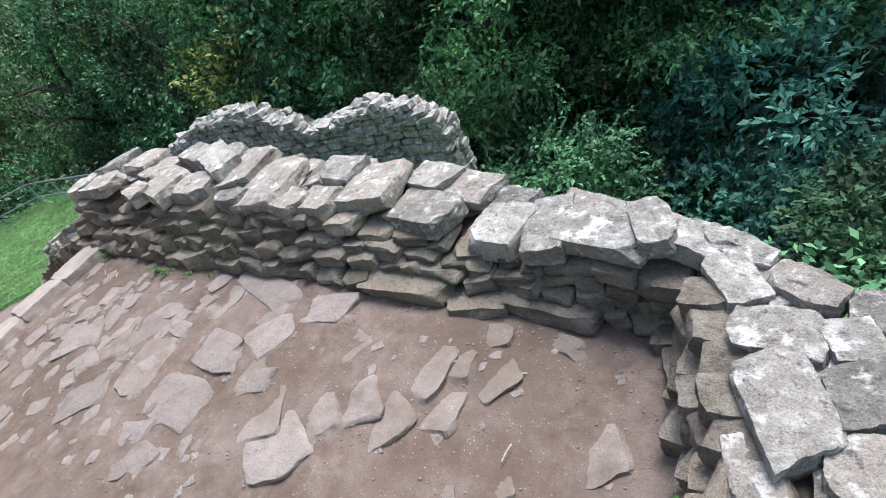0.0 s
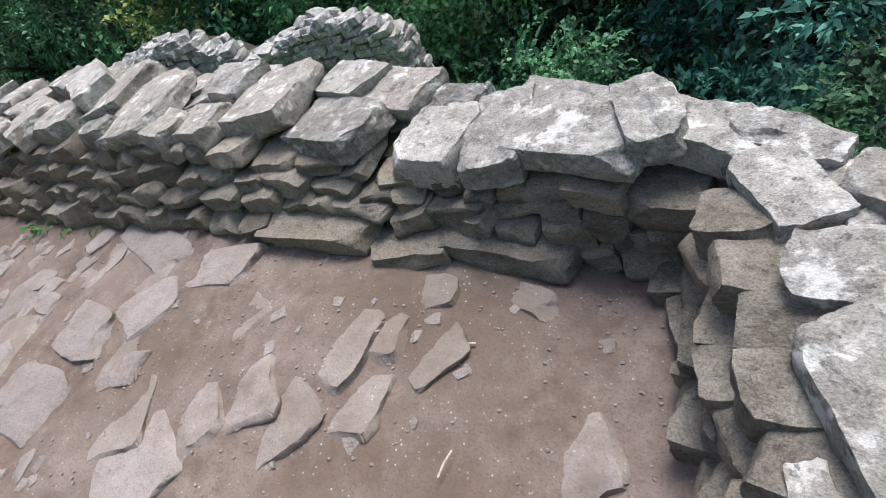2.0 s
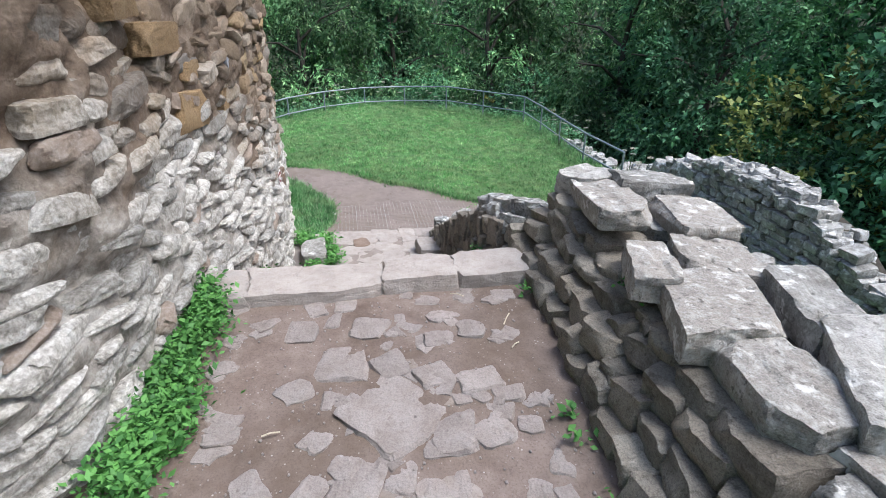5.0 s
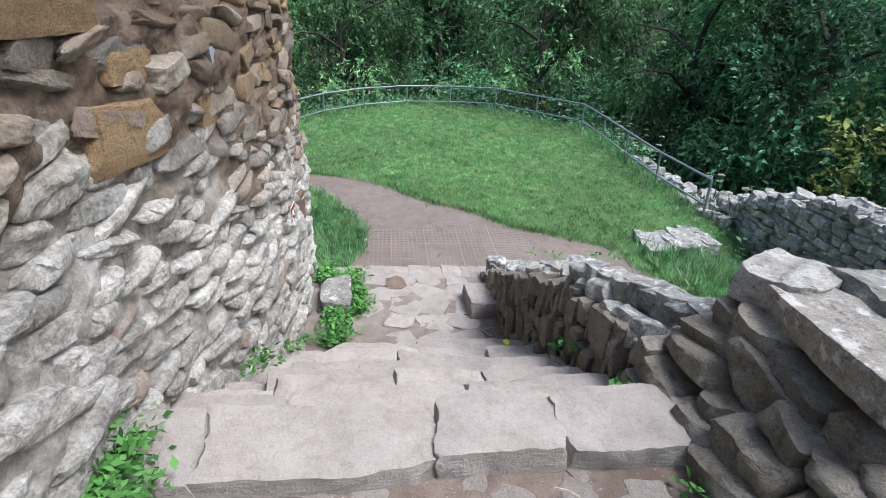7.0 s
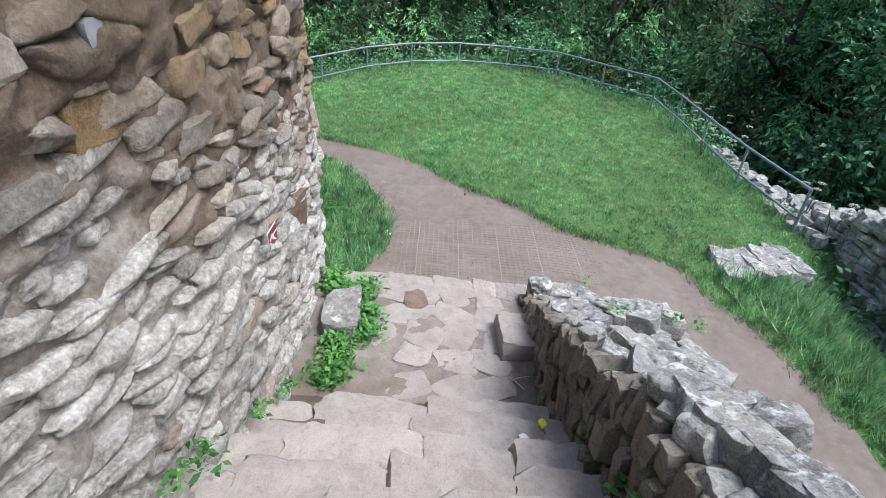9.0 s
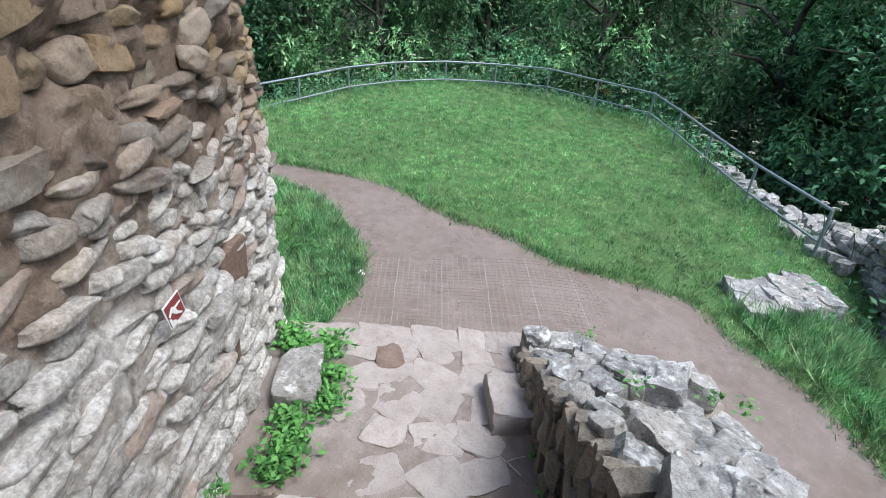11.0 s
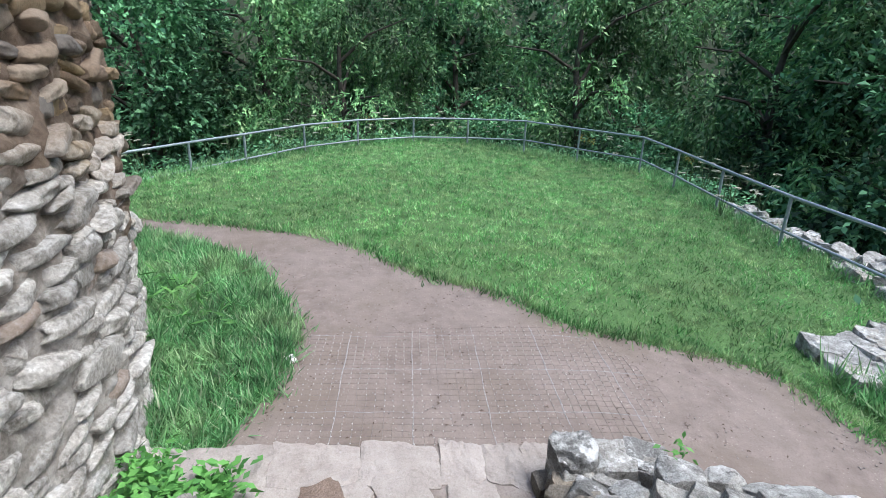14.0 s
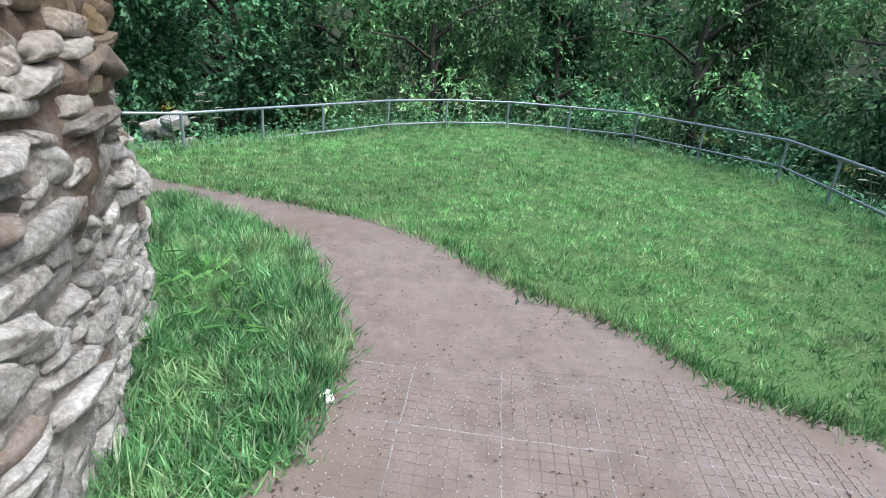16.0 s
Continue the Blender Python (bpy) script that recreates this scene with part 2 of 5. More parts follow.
def leaf_material(name, dark, light, rough=0.58, through_light=0.2, tip=None, patch=0.68, dry=0.86, straw=None):
    m, n, l, b = nodes_of(name)
    geo = n.new("ShaderNodeNewGeometry")
    pos = geo.outputs["Position"]
    stops = [(0, dark), (dry - 0.11, light)] + ([(dry, light), (1, tip)] if tip else [])
    col = ramp_node(n, l, geo.outputs["Random Per Island"], stops)
    # Broad tone noise; on trees its dark patches stand in for shaded gaps.
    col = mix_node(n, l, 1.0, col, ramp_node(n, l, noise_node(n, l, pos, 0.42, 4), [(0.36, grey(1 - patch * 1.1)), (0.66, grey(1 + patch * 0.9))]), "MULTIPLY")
    if straw:
        spots = noise_node(n, l, pos, 2.6, 7, 0.68)
        col = mix_node(n, l, ramp_node(n, l, spots, [(0.47, grey(0)), (0.62, grey(0.7))]), col, straw)
        col = mix_node(n, l, 1.0, col, ramp_node(n, l, noise_node(n, l, pos, 6, 5, 0.65), [(0.38, grey(0.5)), (0.6, grey(1.35))]), "MULTIPLY")
    l.new(col, b.inputs["Base Color"])
    b.inputs["Roughness"].default_value, b.inputs["Specular IOR Level"].default_value = rough, 0.28
    t = n.new("ShaderNodeBsdfTranslucent")
    l.new(col, t.inputs[0])
    s = n.new("ShaderNodeMixShader")
    s.inputs[0].default_value = through_light
    l.new(b.outputs[0], s.inputs[1])
    l.new(t.outputs[0], s.inputs[2])
    l.new(s.outputs[0], n["Material Output"].inputs[0])
    return m


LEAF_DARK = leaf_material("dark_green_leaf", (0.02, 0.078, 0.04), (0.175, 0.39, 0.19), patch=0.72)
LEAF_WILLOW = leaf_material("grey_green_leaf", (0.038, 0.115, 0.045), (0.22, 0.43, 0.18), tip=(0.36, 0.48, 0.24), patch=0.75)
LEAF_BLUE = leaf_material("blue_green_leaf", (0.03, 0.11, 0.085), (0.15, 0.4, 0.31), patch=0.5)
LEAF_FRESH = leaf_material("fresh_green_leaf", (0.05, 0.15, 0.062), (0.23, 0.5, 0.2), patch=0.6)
LEAF_YELLOW = leaf_material("yellow_green_leaf", (0.09, 0.13, 0.03), (0.27, 0.31, 0.09))
LEAF_WEED = leaf_material("bright_weed_leaf", (0.045, 0.14, 0.035), (0.14, 0.34, 0.085), patch=0.3)
GRASS = leaf_material("lawn_grass", (0.07, 0.205, 0.062), (0.195, 0.46, 0.155), 0.55, 0.35, (0.5, 0.55, 0.36), 0.4, 0.74, (0.36, 0.48, 0.23))
GRASS_TALL = leaf_material("tall_grass", (0.08, 0.22, 0.08), (0.22, 0.49, 0.2), 0.55, 0.35, (0.52, 0.6, 0.4), 0.2, 0.8, (0.33, 0.47, 0.23))


def plain_material(name, colour, rough=0.6, metal=0.0, spread=0.15, scale=20):
    m, n, l, b = nodes_of(name)
    geo = n.new("ShaderNodeNewGeometry")
    f = noise_node(n, l, geo.outputs["Position"], scale, 5)
    lo, hi = [tuple(c * k for c in colour) for k in (1 - spread, 1 + spread)]
    l.new(ramp_node(n, l, f, [(0.3, lo), (0.7, hi)]), b.inputs["Base Color"])
    b.inputs["Roughness"].default_value, b.inputs["Metallic"].default_value = rough, metal
    bump_node(n, l, b, [(f, 0.3, 0.004)])
    return m


BARK = plain_material("dark_bark", (0.06, 0.05, 0.04), 0.9, 0, 0.5, 14)
STEEL = plain_material("galvanised_steel", (0.27, 0.31, 0.35), 0.45, 0.35, 0.2, 25)
SIGN_RED = plain_material("dark_red_enamel", (0.2, 0.025, 0.025), 0.45)
SIGN_WHITE = plain_material("white_enamel", (0.75, 0.74, 0.72), 0.5)
PAPER = plain_material("white_paper", (0.8, 0.79, 0.76), 0.7, 0, 0.05)
YELLOW = plain_material("yellow_plastic", (0.75, 0.7, 0.05), 0.45, 0, 0.1)
MESH_GREY = plain_material("grey_plastic_mesh", (0.21, 0.172, 0.153), 0.7, 0, 0.3, 40)
SEAM_GREY = plain_material("pale_plastic_seam", (0.27, 0.25, 0.245), 0.6, 0, 0.4, 30)
TWIG = plain_material("dry_twig", (0.5, 0.43, 0.33), 0.85, 0, 0.3, 40)
STEM = plain_material("green_stem", (0.07, 0.12, 0.045), 0.7, 0, 0.3, 40)
PETAL_WHITE = plain_material("white_umbel_flowers", (0.42, 0.42, 0.34), 0.8, 0, 0.2, 60)
PETAL_YELLOW = plain_material("yellow_flowers", (0.42, 0.34, 0.05), 0.8, 0, 0.2, 60)

# ---------------------------------------------------------------- mesh helpers
rng = np.random.default_rng(7)


def mesh_of(name, verts, faces, material=None, smooth=False, sharp=None):
    me = bpy.data.meshes.new(name)
    me.from_pydata(verts if isinstance(verts, list) else verts.tolist(), [], faces if isinstance(faces, list) else faces.tolist())
    me.update()
    if material:
        me.materials.append(material)
    if smooth:
        me.polygons.foreach_set("use_smooth", [True] * len(me.polygons))
        if sharp:
            me.set_sharp_from_angle(angle=radians(sharp))
    return me


def part(name, bm, material, parent, label=""):
    me = bpy.data.meshes.new(name)
    bm.to_mesh(me)
    bm.free()
    me.materials.append(material)
    ob = new(name, me)
    ob.parent = parent
    return tagged(ob, label)


def put(name, me, parent=None, m=None, label=""):
    ob = new(name, me)
    ob.parent = parent
    if m is not None:
        ob.matrix_basis = m
    return tagged(ob, label)


def hull_stone(seed, jitter=0.14, cut=0.14, extra=0.0):
    """A unit stone with chipped corners."""
    r = np.random.default_rng(seed)
    bm = bmesh.new()
    for sx in (-1, 1):
        for sy in (-1, 1):
            for sz in (-1, 1):
                c = np.array([sx, sy, sz]) * 0.5 * (1 - r.uniform(0, 2 * jitter, 3))
                for k in range(3):
                    p = c.copy()
                    p[k] *= 1 - 2 * cut * r.uniform(0.5, 1.5)
                    bm.verts.new(p)
    if extra:
        for k in range(3):
            for s in (-1, 1):
                p = r.uniform(-0.2, 0.2, 3)
                p[k] = s * 0.5 * (1 + extra * r.uniform(-0.4, 1))
                bm.verts.new(p)
    out = bmesh.ops.convex_hull(bm, input=bm.verts[:])
    bmesh.ops.delete(bm, geom=[v for v in bm.verts if not v.link_faces], context="VERTS")
    bmesh.ops.recalc_face_normals(bm, faces=bm.faces[:])
    v = np.array([x.co[:] for x in bm.verts])
    bm.verts.index_update()
    f = [[x.index for x in fc.verts] for fc in bm.faces]
    bm.free()
    return v, f


def rock(seed, cells=(9, 7, 4), wobble=0.09, rounding=0.16, chips=0.03, cuts=7, depth=0.34, ledge=0.0):
    """A unit block with an uneven outline, fracture planes, worn edges and a pitted skin."""
    rr = np.random.default_rng(seed + 900)
    planes = []
    for _ in range(cuts):
        n = Vector((rr.normal(), rr.normal(), rr.normal() * 0.45)).normalized()
        planes.append((n, (abs(n.x) + abs(n.y) + abs(n.z)) * (1 - depth * rr.uniform(0.45, 1.0))))
    skew, taper = rr.uniform(-0.16, 0.16), rr.uniform(-0.14, 0.14)
    off = Vector((seed * 3.7, seed * 1.3, seed * 2.1))
    nx, ny, nz = cells
    index, verts, faces = {}, [], []

    def vert(i, j, k):
        if (i, j, k) not in index:
            p = Vector((i / nx - 0.5, j / ny - 0.5, k / nz - 0.5)) * 2
            q = Vector([math.copysign(1 - rounding + rounding * math.sin(min(1, (abs(c) - 1 + rounding) / rounding) * math.pi / 2), c) if abs(c) > 1 - rounding else c for c in p])
            lim = 1 - 0.30 * rounding * (sum(abs(c) ** 6 for c in p) - 1)
            q = p / sum(abs(c) ** 2.7 for c in p) ** (1 / 2.7) if rounding >= 0.45 else q * lim
            q = Vector((q.x * (1 + taper * q.y) + skew * q.y, q.y, q.z))
            for n_, d_ in planes:
                k_ = q.dot(n_) - d_
                if k_ > 0:
                    q = q - n_ * k_
            if ledge and q.z > 0:
                q.z -= ledge * max(0.0, min(1.0, 6 * (noise.noise(Vector((q.x * 1.1, q.y * 1.1, 0)) + off) - 0.12))) * q.z
            w = noise.noise_vector(q * 0.9 + off) * wobble * 2
            q = q + Vector((w.x, w.y, w.z * 0.7)) + noise.noise_vector(q * 4 + off) * chips * 2 + noise.noise_vector(q * 9 + off) * chips * 0.9
            index[(i, j, k)] = len(verts)
            verts.append(tuple(q * 0.5))
        return index[(i, j, k)]
    for a in range(nx):
        for b in range(ny):
            faces.append([vert(a, b, 0), vert(a, b + 1, 0), vert(a + 1, b + 1, 0), vert(a + 1, b, 0)])
            faces.append([vert(a, b, nz), vert(a + 1, b, nz), vert(a + 1, b + 1, nz), vert(a, b + 1, nz)])
    for a in range(nx):
        for c in range(nz):
            faces.append([vert(a, 0, c), vert(a + 1, 0, c), vert(a + 1, 0, c + 1), vert(a, 0, c + 1)])
            faces.append([vert(a, ny, c), vert(a, ny, c + 1), vert(a + 1, ny, c + 1), vert(a + 1, ny, c)])
    for b in range(ny):
        for c in range(nz):
            faces.append([vert(0, b, c), vert(0, b, c + 1), vert(0, b + 1, c + 1), vert(0, b + 1, c)])
            faces.append([vert(nx, b, c), vert(nx, b + 1, c), vert(nx, b + 1, c + 1), vert(nx, b, c + 1)])
    return np.array(verts), faces


BLOCKS = [hull_stone(s, 0.13, 0.13) for s in range(14)]
PEBBLES = [rock(s + 150, (12, 8, 8), 0.16, 0.5, 0.035, 5, 0.4) for s in range(16)]
COBBLES = [hull_stone(s + 50, 0.2, 0.3, 0.15) for s in range(14)]
ROCKS = [rock(s, (9, 7, 5), 0.07, 0.1, 0.03, 8, 0.3) for s in range(18)]
FINE_ROCKS = [rock(s + 30, (26, 20, 8), 0.05, 0.05, 0.022, 6, 0.24, 0.16) for s in range(16)]
PAVERS = [rock(s + 70, (16, 16, 5), 0.13, 0.3, 0.03, 7, 0.26) for s in range(12)]
TREADS = [rock(s + 110, (16, 22, 6), 0.06, 0.1, 0.032, 5, 0.16) for s in range(10)]
shared = {}


def stone_mesh(kind, k, material, name):
    key = (kind, k, material.name)
    if key not in shared:
        v, f = {"block": BLOCKS, "cobble": COBBLES, "rock": ROCKS, "fine": FINE_ROCKS, "paver": PAVERS, "tread": TREADS, "pebble": PEBBLES}[kind][k]
        shared[key] = mesh_of(name, v, f, material, kind != "block", {"cobble": 50, "pebble": 65}.get(kind, 32))
    return shared[key]


COUNT = {"pebble": 16, "block": 14, "cobble": 14, "rock": 18, "fine": 16, "paver": 12, "tread": 10}


def turned(x, y, z, ax, ay, az, sx, sy, sz):
    return Matrix.LocRotScale((x, y, z), Euler((radians(ax), radians(ay), radians(az))), (sx, sy, sz))


class Masonry:
    """Gathers stones; the nearest become parts of their own, the others one joined mesh."""

    def __init__(self, parent, material, rest_material, name="stone", limit=300, near=None):
        self.parent, self.material, self.rest, self.name, self.limit, self.near, self.items = parent, material, rest_material, name, limit, near, []

    def add(self, kind, m):
        self.items.append((kind, int(rng.integers(COUNT[kind])), m))

    def flush(self):
        items = self.items
        if self.near:
            items = sorted(items, key=lambda i: (i[2].translation - Vector(self.near)).length)
        for kind, k, m in items[:self.limit]:
            put(self.name, stone_mesh(kind, k, self.material, self.name), self.parent, m)
        vs, fs, base = [], [], 0
        for kind, k, m in items[self.limit:]:
            v, f = {"block": BLOCKS, "cobble": COBBLES, "rock": ROCKS, "fine": FINE_ROCKS, "paver": PAVERS, "tread": TREADS, "pebble": PEBBLES}[kind][k]
            a = np.array(m)
            vs.append(v @ a[:3, :3].T + a[:3, 3])
            fs += [[i + base for i in face] for face in f]
            base += len(v)
        if vs:
            ob = put(self.name + "_infill", mesh_of(self.name + "_infill", np.concatenate(vs), fs, self.rest), self.parent)
            tagged(ob, kind="stuff")


def along(xs, ys):
    return lambda x: float(np.interp(x, xs, ys))


# ---------------------------------------------------------------- plan
floor_z = along([-2.94, -2.14, -1.64, 0.36, 1.36, 2.56, 4.36], [0, -0.03, -0.06, -0.17, -0.31, -0.55, -0.6])
north_top = along([-3.54, -3.24, -2.34, -1.64, -1.24, -0.84, 0.46, 0.86, 1.36, 1.86, 2.86], [0.56, 0.62, 0.53, 0.52, 0.55, 0.45, 0.32, 0.19, 0.06, 0, -0.02])
north_foot = along([-4.24, -2.79, -1.64, -1.04, -0.04, 0.79, 1.56, 2.71], [4.6, 4.57, 4.48, 4.48, 4.48, 4.42, 4.42, 4.55])
north_front = along([-4.24, -2.94, -1.74, -0.64, 0.46, 0.96, 1.56, 2.21, 2.72], [4.98, 4.95, 4.9, 4.76, 4.76, 4.8, 4.72, 4.67, 4.56])
north_back = along([-3.54, -2.94, -1.74, -1.01, -0.50, 0.56, 1.26, 1.76, 2.46, 2.96, 3.26], [5.45, 5.68, 5.64, 5.6, 5.42, 5.36, 5.38, 5.18, 5.02, 4.8, 4.6])
stair_wall_top = along([-7.0, -6.4, -5.7, -5.1, -4.4, -3.6, -3.3], [-1.36, -1.02, -0.66, -0.35, -0.02, 0.18, 0.25])
RAIL = [(-9.65, 8.83), (-11.28, 8.72), (-12.9, 8.75), (-14.45, 8.8), (-16.0, 8.79), (-17.1, 7.78), (-18.2, 6.78), (-18.35, 5.4), (-18.25, 4.08), (-17.6, 2.81), (-16.6, 1.79), (-15.2, 0.96), (-14.2, 0.34), (-13.1, -0.3), (-12.5, -1.2)]
TOWER = [(-0.9, -1.5), (-1.0, 1.2), (-1.3, 2.1), (-2.0, 2.4), (-3.5, 2.48), (-4.3, 2.56), (-5.5, 2.62), (-6.7, 2.57), (-7.4, 2.46), (-8.1, 2.22), (-8.8, 1.83), (-9.4, 1.2), (-9.8, 0.3), (-9.9, -1.5)]


def smooth(a, b, v):
    t = min(1.0, max(0.0, (v - a) / (b - a)))
    return t * t * (3 - 2 * t)


def outside_rail(x, y):
    """Metres beyond the railing, on the side of the drop."""
    cx, cy = -12.0, 4.2
    d, a = math.hypot(x - cx, y - cy), math.atan2(y - cy, x - cx)
    return d - RIM(a)


rim_angle = sorted((math.atan2(y - 4.2, x + 12.0) % (2 * math.pi), math.hypot(x + 12.0, y - 4.2)) for x, y in RAIL)


def RIM(a):
    return float(np.interp(a % (2 * math.pi), [v[0] for v in rim_angle], [v[1] for v in rim_angle]))


def ground_z(x, y):
    z = -1.56 - 0.2 * smooth(4.8, 7.0, y) - 0.1 * smooth(-12, -17, x)
    z += 0.03 * noise.noise(Vector((x * 0.6, y * 0.6, 0)))
    north = smooth(7.6, 13.5, y) * smooth(-9.5, -7.5, x)
    z -= 5.2 * north
    a = math.atan2(y - 4.2, x + 12.0) % (2 * math.pi)
    if rim_angle[0][0] <= a <= rim_angle[-1][0]:
        z -= 5.0 * smooth(0.15, 6.5, outside_rail(x, y)) * (1 - north)
    r = math.hypot(x + 4, y - 4)
    z += 22 * smooth(24, 60, r)
    if -3.5 < x < 2.7 and -2 < y < 4.75:
        z = min(z, -1.1)
    east = smooth(2.6, 3.4, x) * (1 - smooth(4.0, 9.0, y))
    z += 0.3 * east
    z -= 3.5 * smooth(4.9, 9.5, y) * smooth(-3.0, 0.5, x) * (1 - smooth(10, 14, y))
    return z


def axis(lo, hi, step, far):
    a = list(np.arange(lo, hi, step))
    g = step
    while a[-1] < far:
        g *= 1.25
        a.append(a[-1] + g)
    g = step
    while a[0] > -far:
        g *= 1.25
        a.insert(0, a[0] - g)
    return a


gx, gy = axis(-21, 5, 0.2, 260), axis(-5, 13, 0.2, 260)
verts = [(x, y, ground_z(x, y)) for y in gy for x in gx]
w = len(gx)
faces = [(j * w + i, j * w + i + 1, (j + 1) * w + i + 1, (j + 1) * w + i) for j in range(len(gy) - 1) for i in range(w - 1)]
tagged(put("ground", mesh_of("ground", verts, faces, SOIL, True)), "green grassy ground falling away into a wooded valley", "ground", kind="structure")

# ---------------------------------------------------------------- path
from mathutils.geometry import delaunay_2d_cdt


def curve_points(points, step=0.12):
    out = []
    for i in range(len(points) - 1):
        p0, p1, p2, p3 = [Vector(points[min(max(i + k, 0), len(points) - 1)]) for k in (-1, 0, 1, 2)]
        n = max(2, int((p2 - p1).length / step))
        for s in range(n):
            t = s / n
            out.append(0.5 * (2 * p1 + (p2 - p0) * t + (2 * p0 - 5 * p1 + 4 * p2 - p3) * t * t + (3 * p1 - p0 - 3 * p2 + p3) * t ** 3))
    return out + [Vector(points[-1])]


PATH_IN = [(-7.15, 2.9), (-7.8, 3.06), (-8.5, 3.07), (-9.0, 2.89), (-10.08, 2.24), (-10.9, 0.83), (-11.5, -0.8), (-12.0, -4)]
PATH_OUT = [(-13.0, -4), (-12.2, -0.8), (-11.5, 0.53), (-11.24, 1.68), (-10.86, 2.97), (-10.21, 3.7), (-9.73, 4.1), (-9.5, 4.56), (-9.14, 4.94), (-8.75, 5.3), (-8.55, 6.3), (-8.3, 6.72), (-7.74, 6.85), (-7.38, 7.02), (-7.0, 7.18), (-6.0, 7.3), (-4.5, 7.3), (-2, 7.6)]
PATH_BACK = [(-2, 6.6), (-4.5, 6.2), (-6.2, 5.7), (-6.9, 5.2), (-7.1, 4.6), (-7.12, 3.6), (-7.15, 2.95)]
ring = curve_points(PATH_IN) + curve_points(PATH_OUT) + curve_points(PATH_BACK)[:-1]
ring = [p + Vector((noise.noise(Vector((p.x * 4, p.y * 4, 3))), noise.noise(Vector((p.x * 4, p.y * 4, 9))))) * 0.07 for p in ring]


def inside(poly, x, y):
    hit, j = False, len(poly) - 1
    for i in range(len(poly)):
        a, b = poly[i], poly[j]
        if (a[1] > y) != (b[1] > y) and x < (b[0] - a[0]) * (y - a[1]) / (b[1] - a[1]) + a[0]:
            hit = not hit
        j = i
    return hit


ring_list = [(p.x, p.y) for p in ring]
fill = [Vector((x, y)) for x in np.arange(-13, -2, 0.2) for y in np.arange(-4, 7.6, 0.2) if inside(ring_list, x, y)]
pv, pe, pf, *_ = delaunay_2d_cdt([Vector(p) for p in ring] + fill, [], [list(range(len(ring)))], 1, 0.001)
pz = [(p.x, p.y, ground_z(p.x, p.y) + 0.022 + 0.01 * noise.noise(Vector((p.x * 2, p.y * 2, 5)))) for p in pv]
tagged(put("path", mesh_of("path", pz, [list(f) for f in pf], PATH_EARTH, True)), "trodden pinkish-brown earth path curving through the lawn", "path", kind="structure")

# ---------------------------------------------------------------- platform floor
fx, fy = np.arange(-3.06, 3.66, 0.07), np.arange(-2, 4.62, 0.07)


def platform_z(x, y):
    return floor_z(x) + 0.035 * noise.noise(Vector((x * 1.3, y * 1.3, 2))) + 0.015 * noise.noise(Vector((x * 5, y * 5, 2)))


verts = [(x, y, platform_z(x, y)) for y in fy for x in fx]
w = len(fx)
faces = [(j * w + i, j * w + i + 1, (j + 1) * w + i + 1, (j + 1) * w + i) for j in range(len(fy) - 1) for i in range(w - 1)]
edge = list(range(w)) + [j * w + w - 1 for j in range(1, len(fy))] + [(len(fy) - 1) * w + i for i in range(w - 2, -1, -1)] + [j * w for j in range(len(fy) - 2, 0, -1)]
base = len(verts)
verts += [(verts[i][0], verts[i][1], -1.4) for i in edge]
faces += [(edge[i], base + i, base + (i + 1) % len(edge), edge[(i + 1) % len(edge)]) for i in range(len(edge))]
platform = tagged(put("floor", mesh_of("floor", verts, faces, EARTH, True, 50)), "trodden brown earth floor with worn stones set in it", "floor", kind="structure")

# ---------------------------------------------------------------- walls of the platform
NORTH_CAPS = [
    (-3.06, 5.44, 0.63, 0.47, 0.40, 85), (-2.79, 5.04, 0.61, 0.74, 0.31, 172), (-2.52, 5.46, 0.57, 0.59, 0.36, 170), (-3.26, 5.10, 0.60, 0.34, 0.30, 120), (-2.06, 4.93, 0.53, 0.50, 0.22, 160),
    (-1.66, 5.02, 0.53, 0.62, 0.40, 160), (-1.59, 5.44, 0.54, 0.60, 0.30, 165), (-2.06, 5.28, 0.53, 0.42, 0.36, 170), (-1.10, 5.27, 0.56, 0.72, 0.30, 150), (-1.14, 4.96, 0.50, 0.50, 0.32, 172),
    (-0.67, 5.18, 0.47, 0.50, 0.42, 90), (-0.59, 4.84, 0.42, 0.42, 0.20, 165), (-0.26, 5.00, 0.41, 0.56, 0.52, 100), (0.06, 4.83, 0.35, 0.42, 0.24, 165),
]
NORTH_CAPS_EAST = [
    (0.34, 5.20, 0.34, 0.36, 0.27, 175), (0.71, 5.05, 0.27, 0.47, 0.48, 92), (0.36, 4.86, 0.31, 0.34, 0.30, 170), (1.20, 4.90, 0.13, 0.58, 0.34, 165), (1.10, 5.25, 0.14, 0.36, 0.28, 165),
    (1.42, 5.18, 0.08, 0.40, 0.29, 165), (1.78, 4.82, 0.03, 0.38, 0.36, 170), (1.76, 5.10, 0.01, 0.30, 0.20, 165), (2.08, 4.82, 0.02, 0.46, 0.26, 95), (2.42, 4.73, 0.03, 0.56, 0.26, 165),
    (2.34, 4.96, 0.00, 0.48, 0.18, 155), (2.68, 4.77, 0.05, 0.36, 0.20, 110), (2.86, 4.72, -0.01, 0.36, 0.20, 155),
]
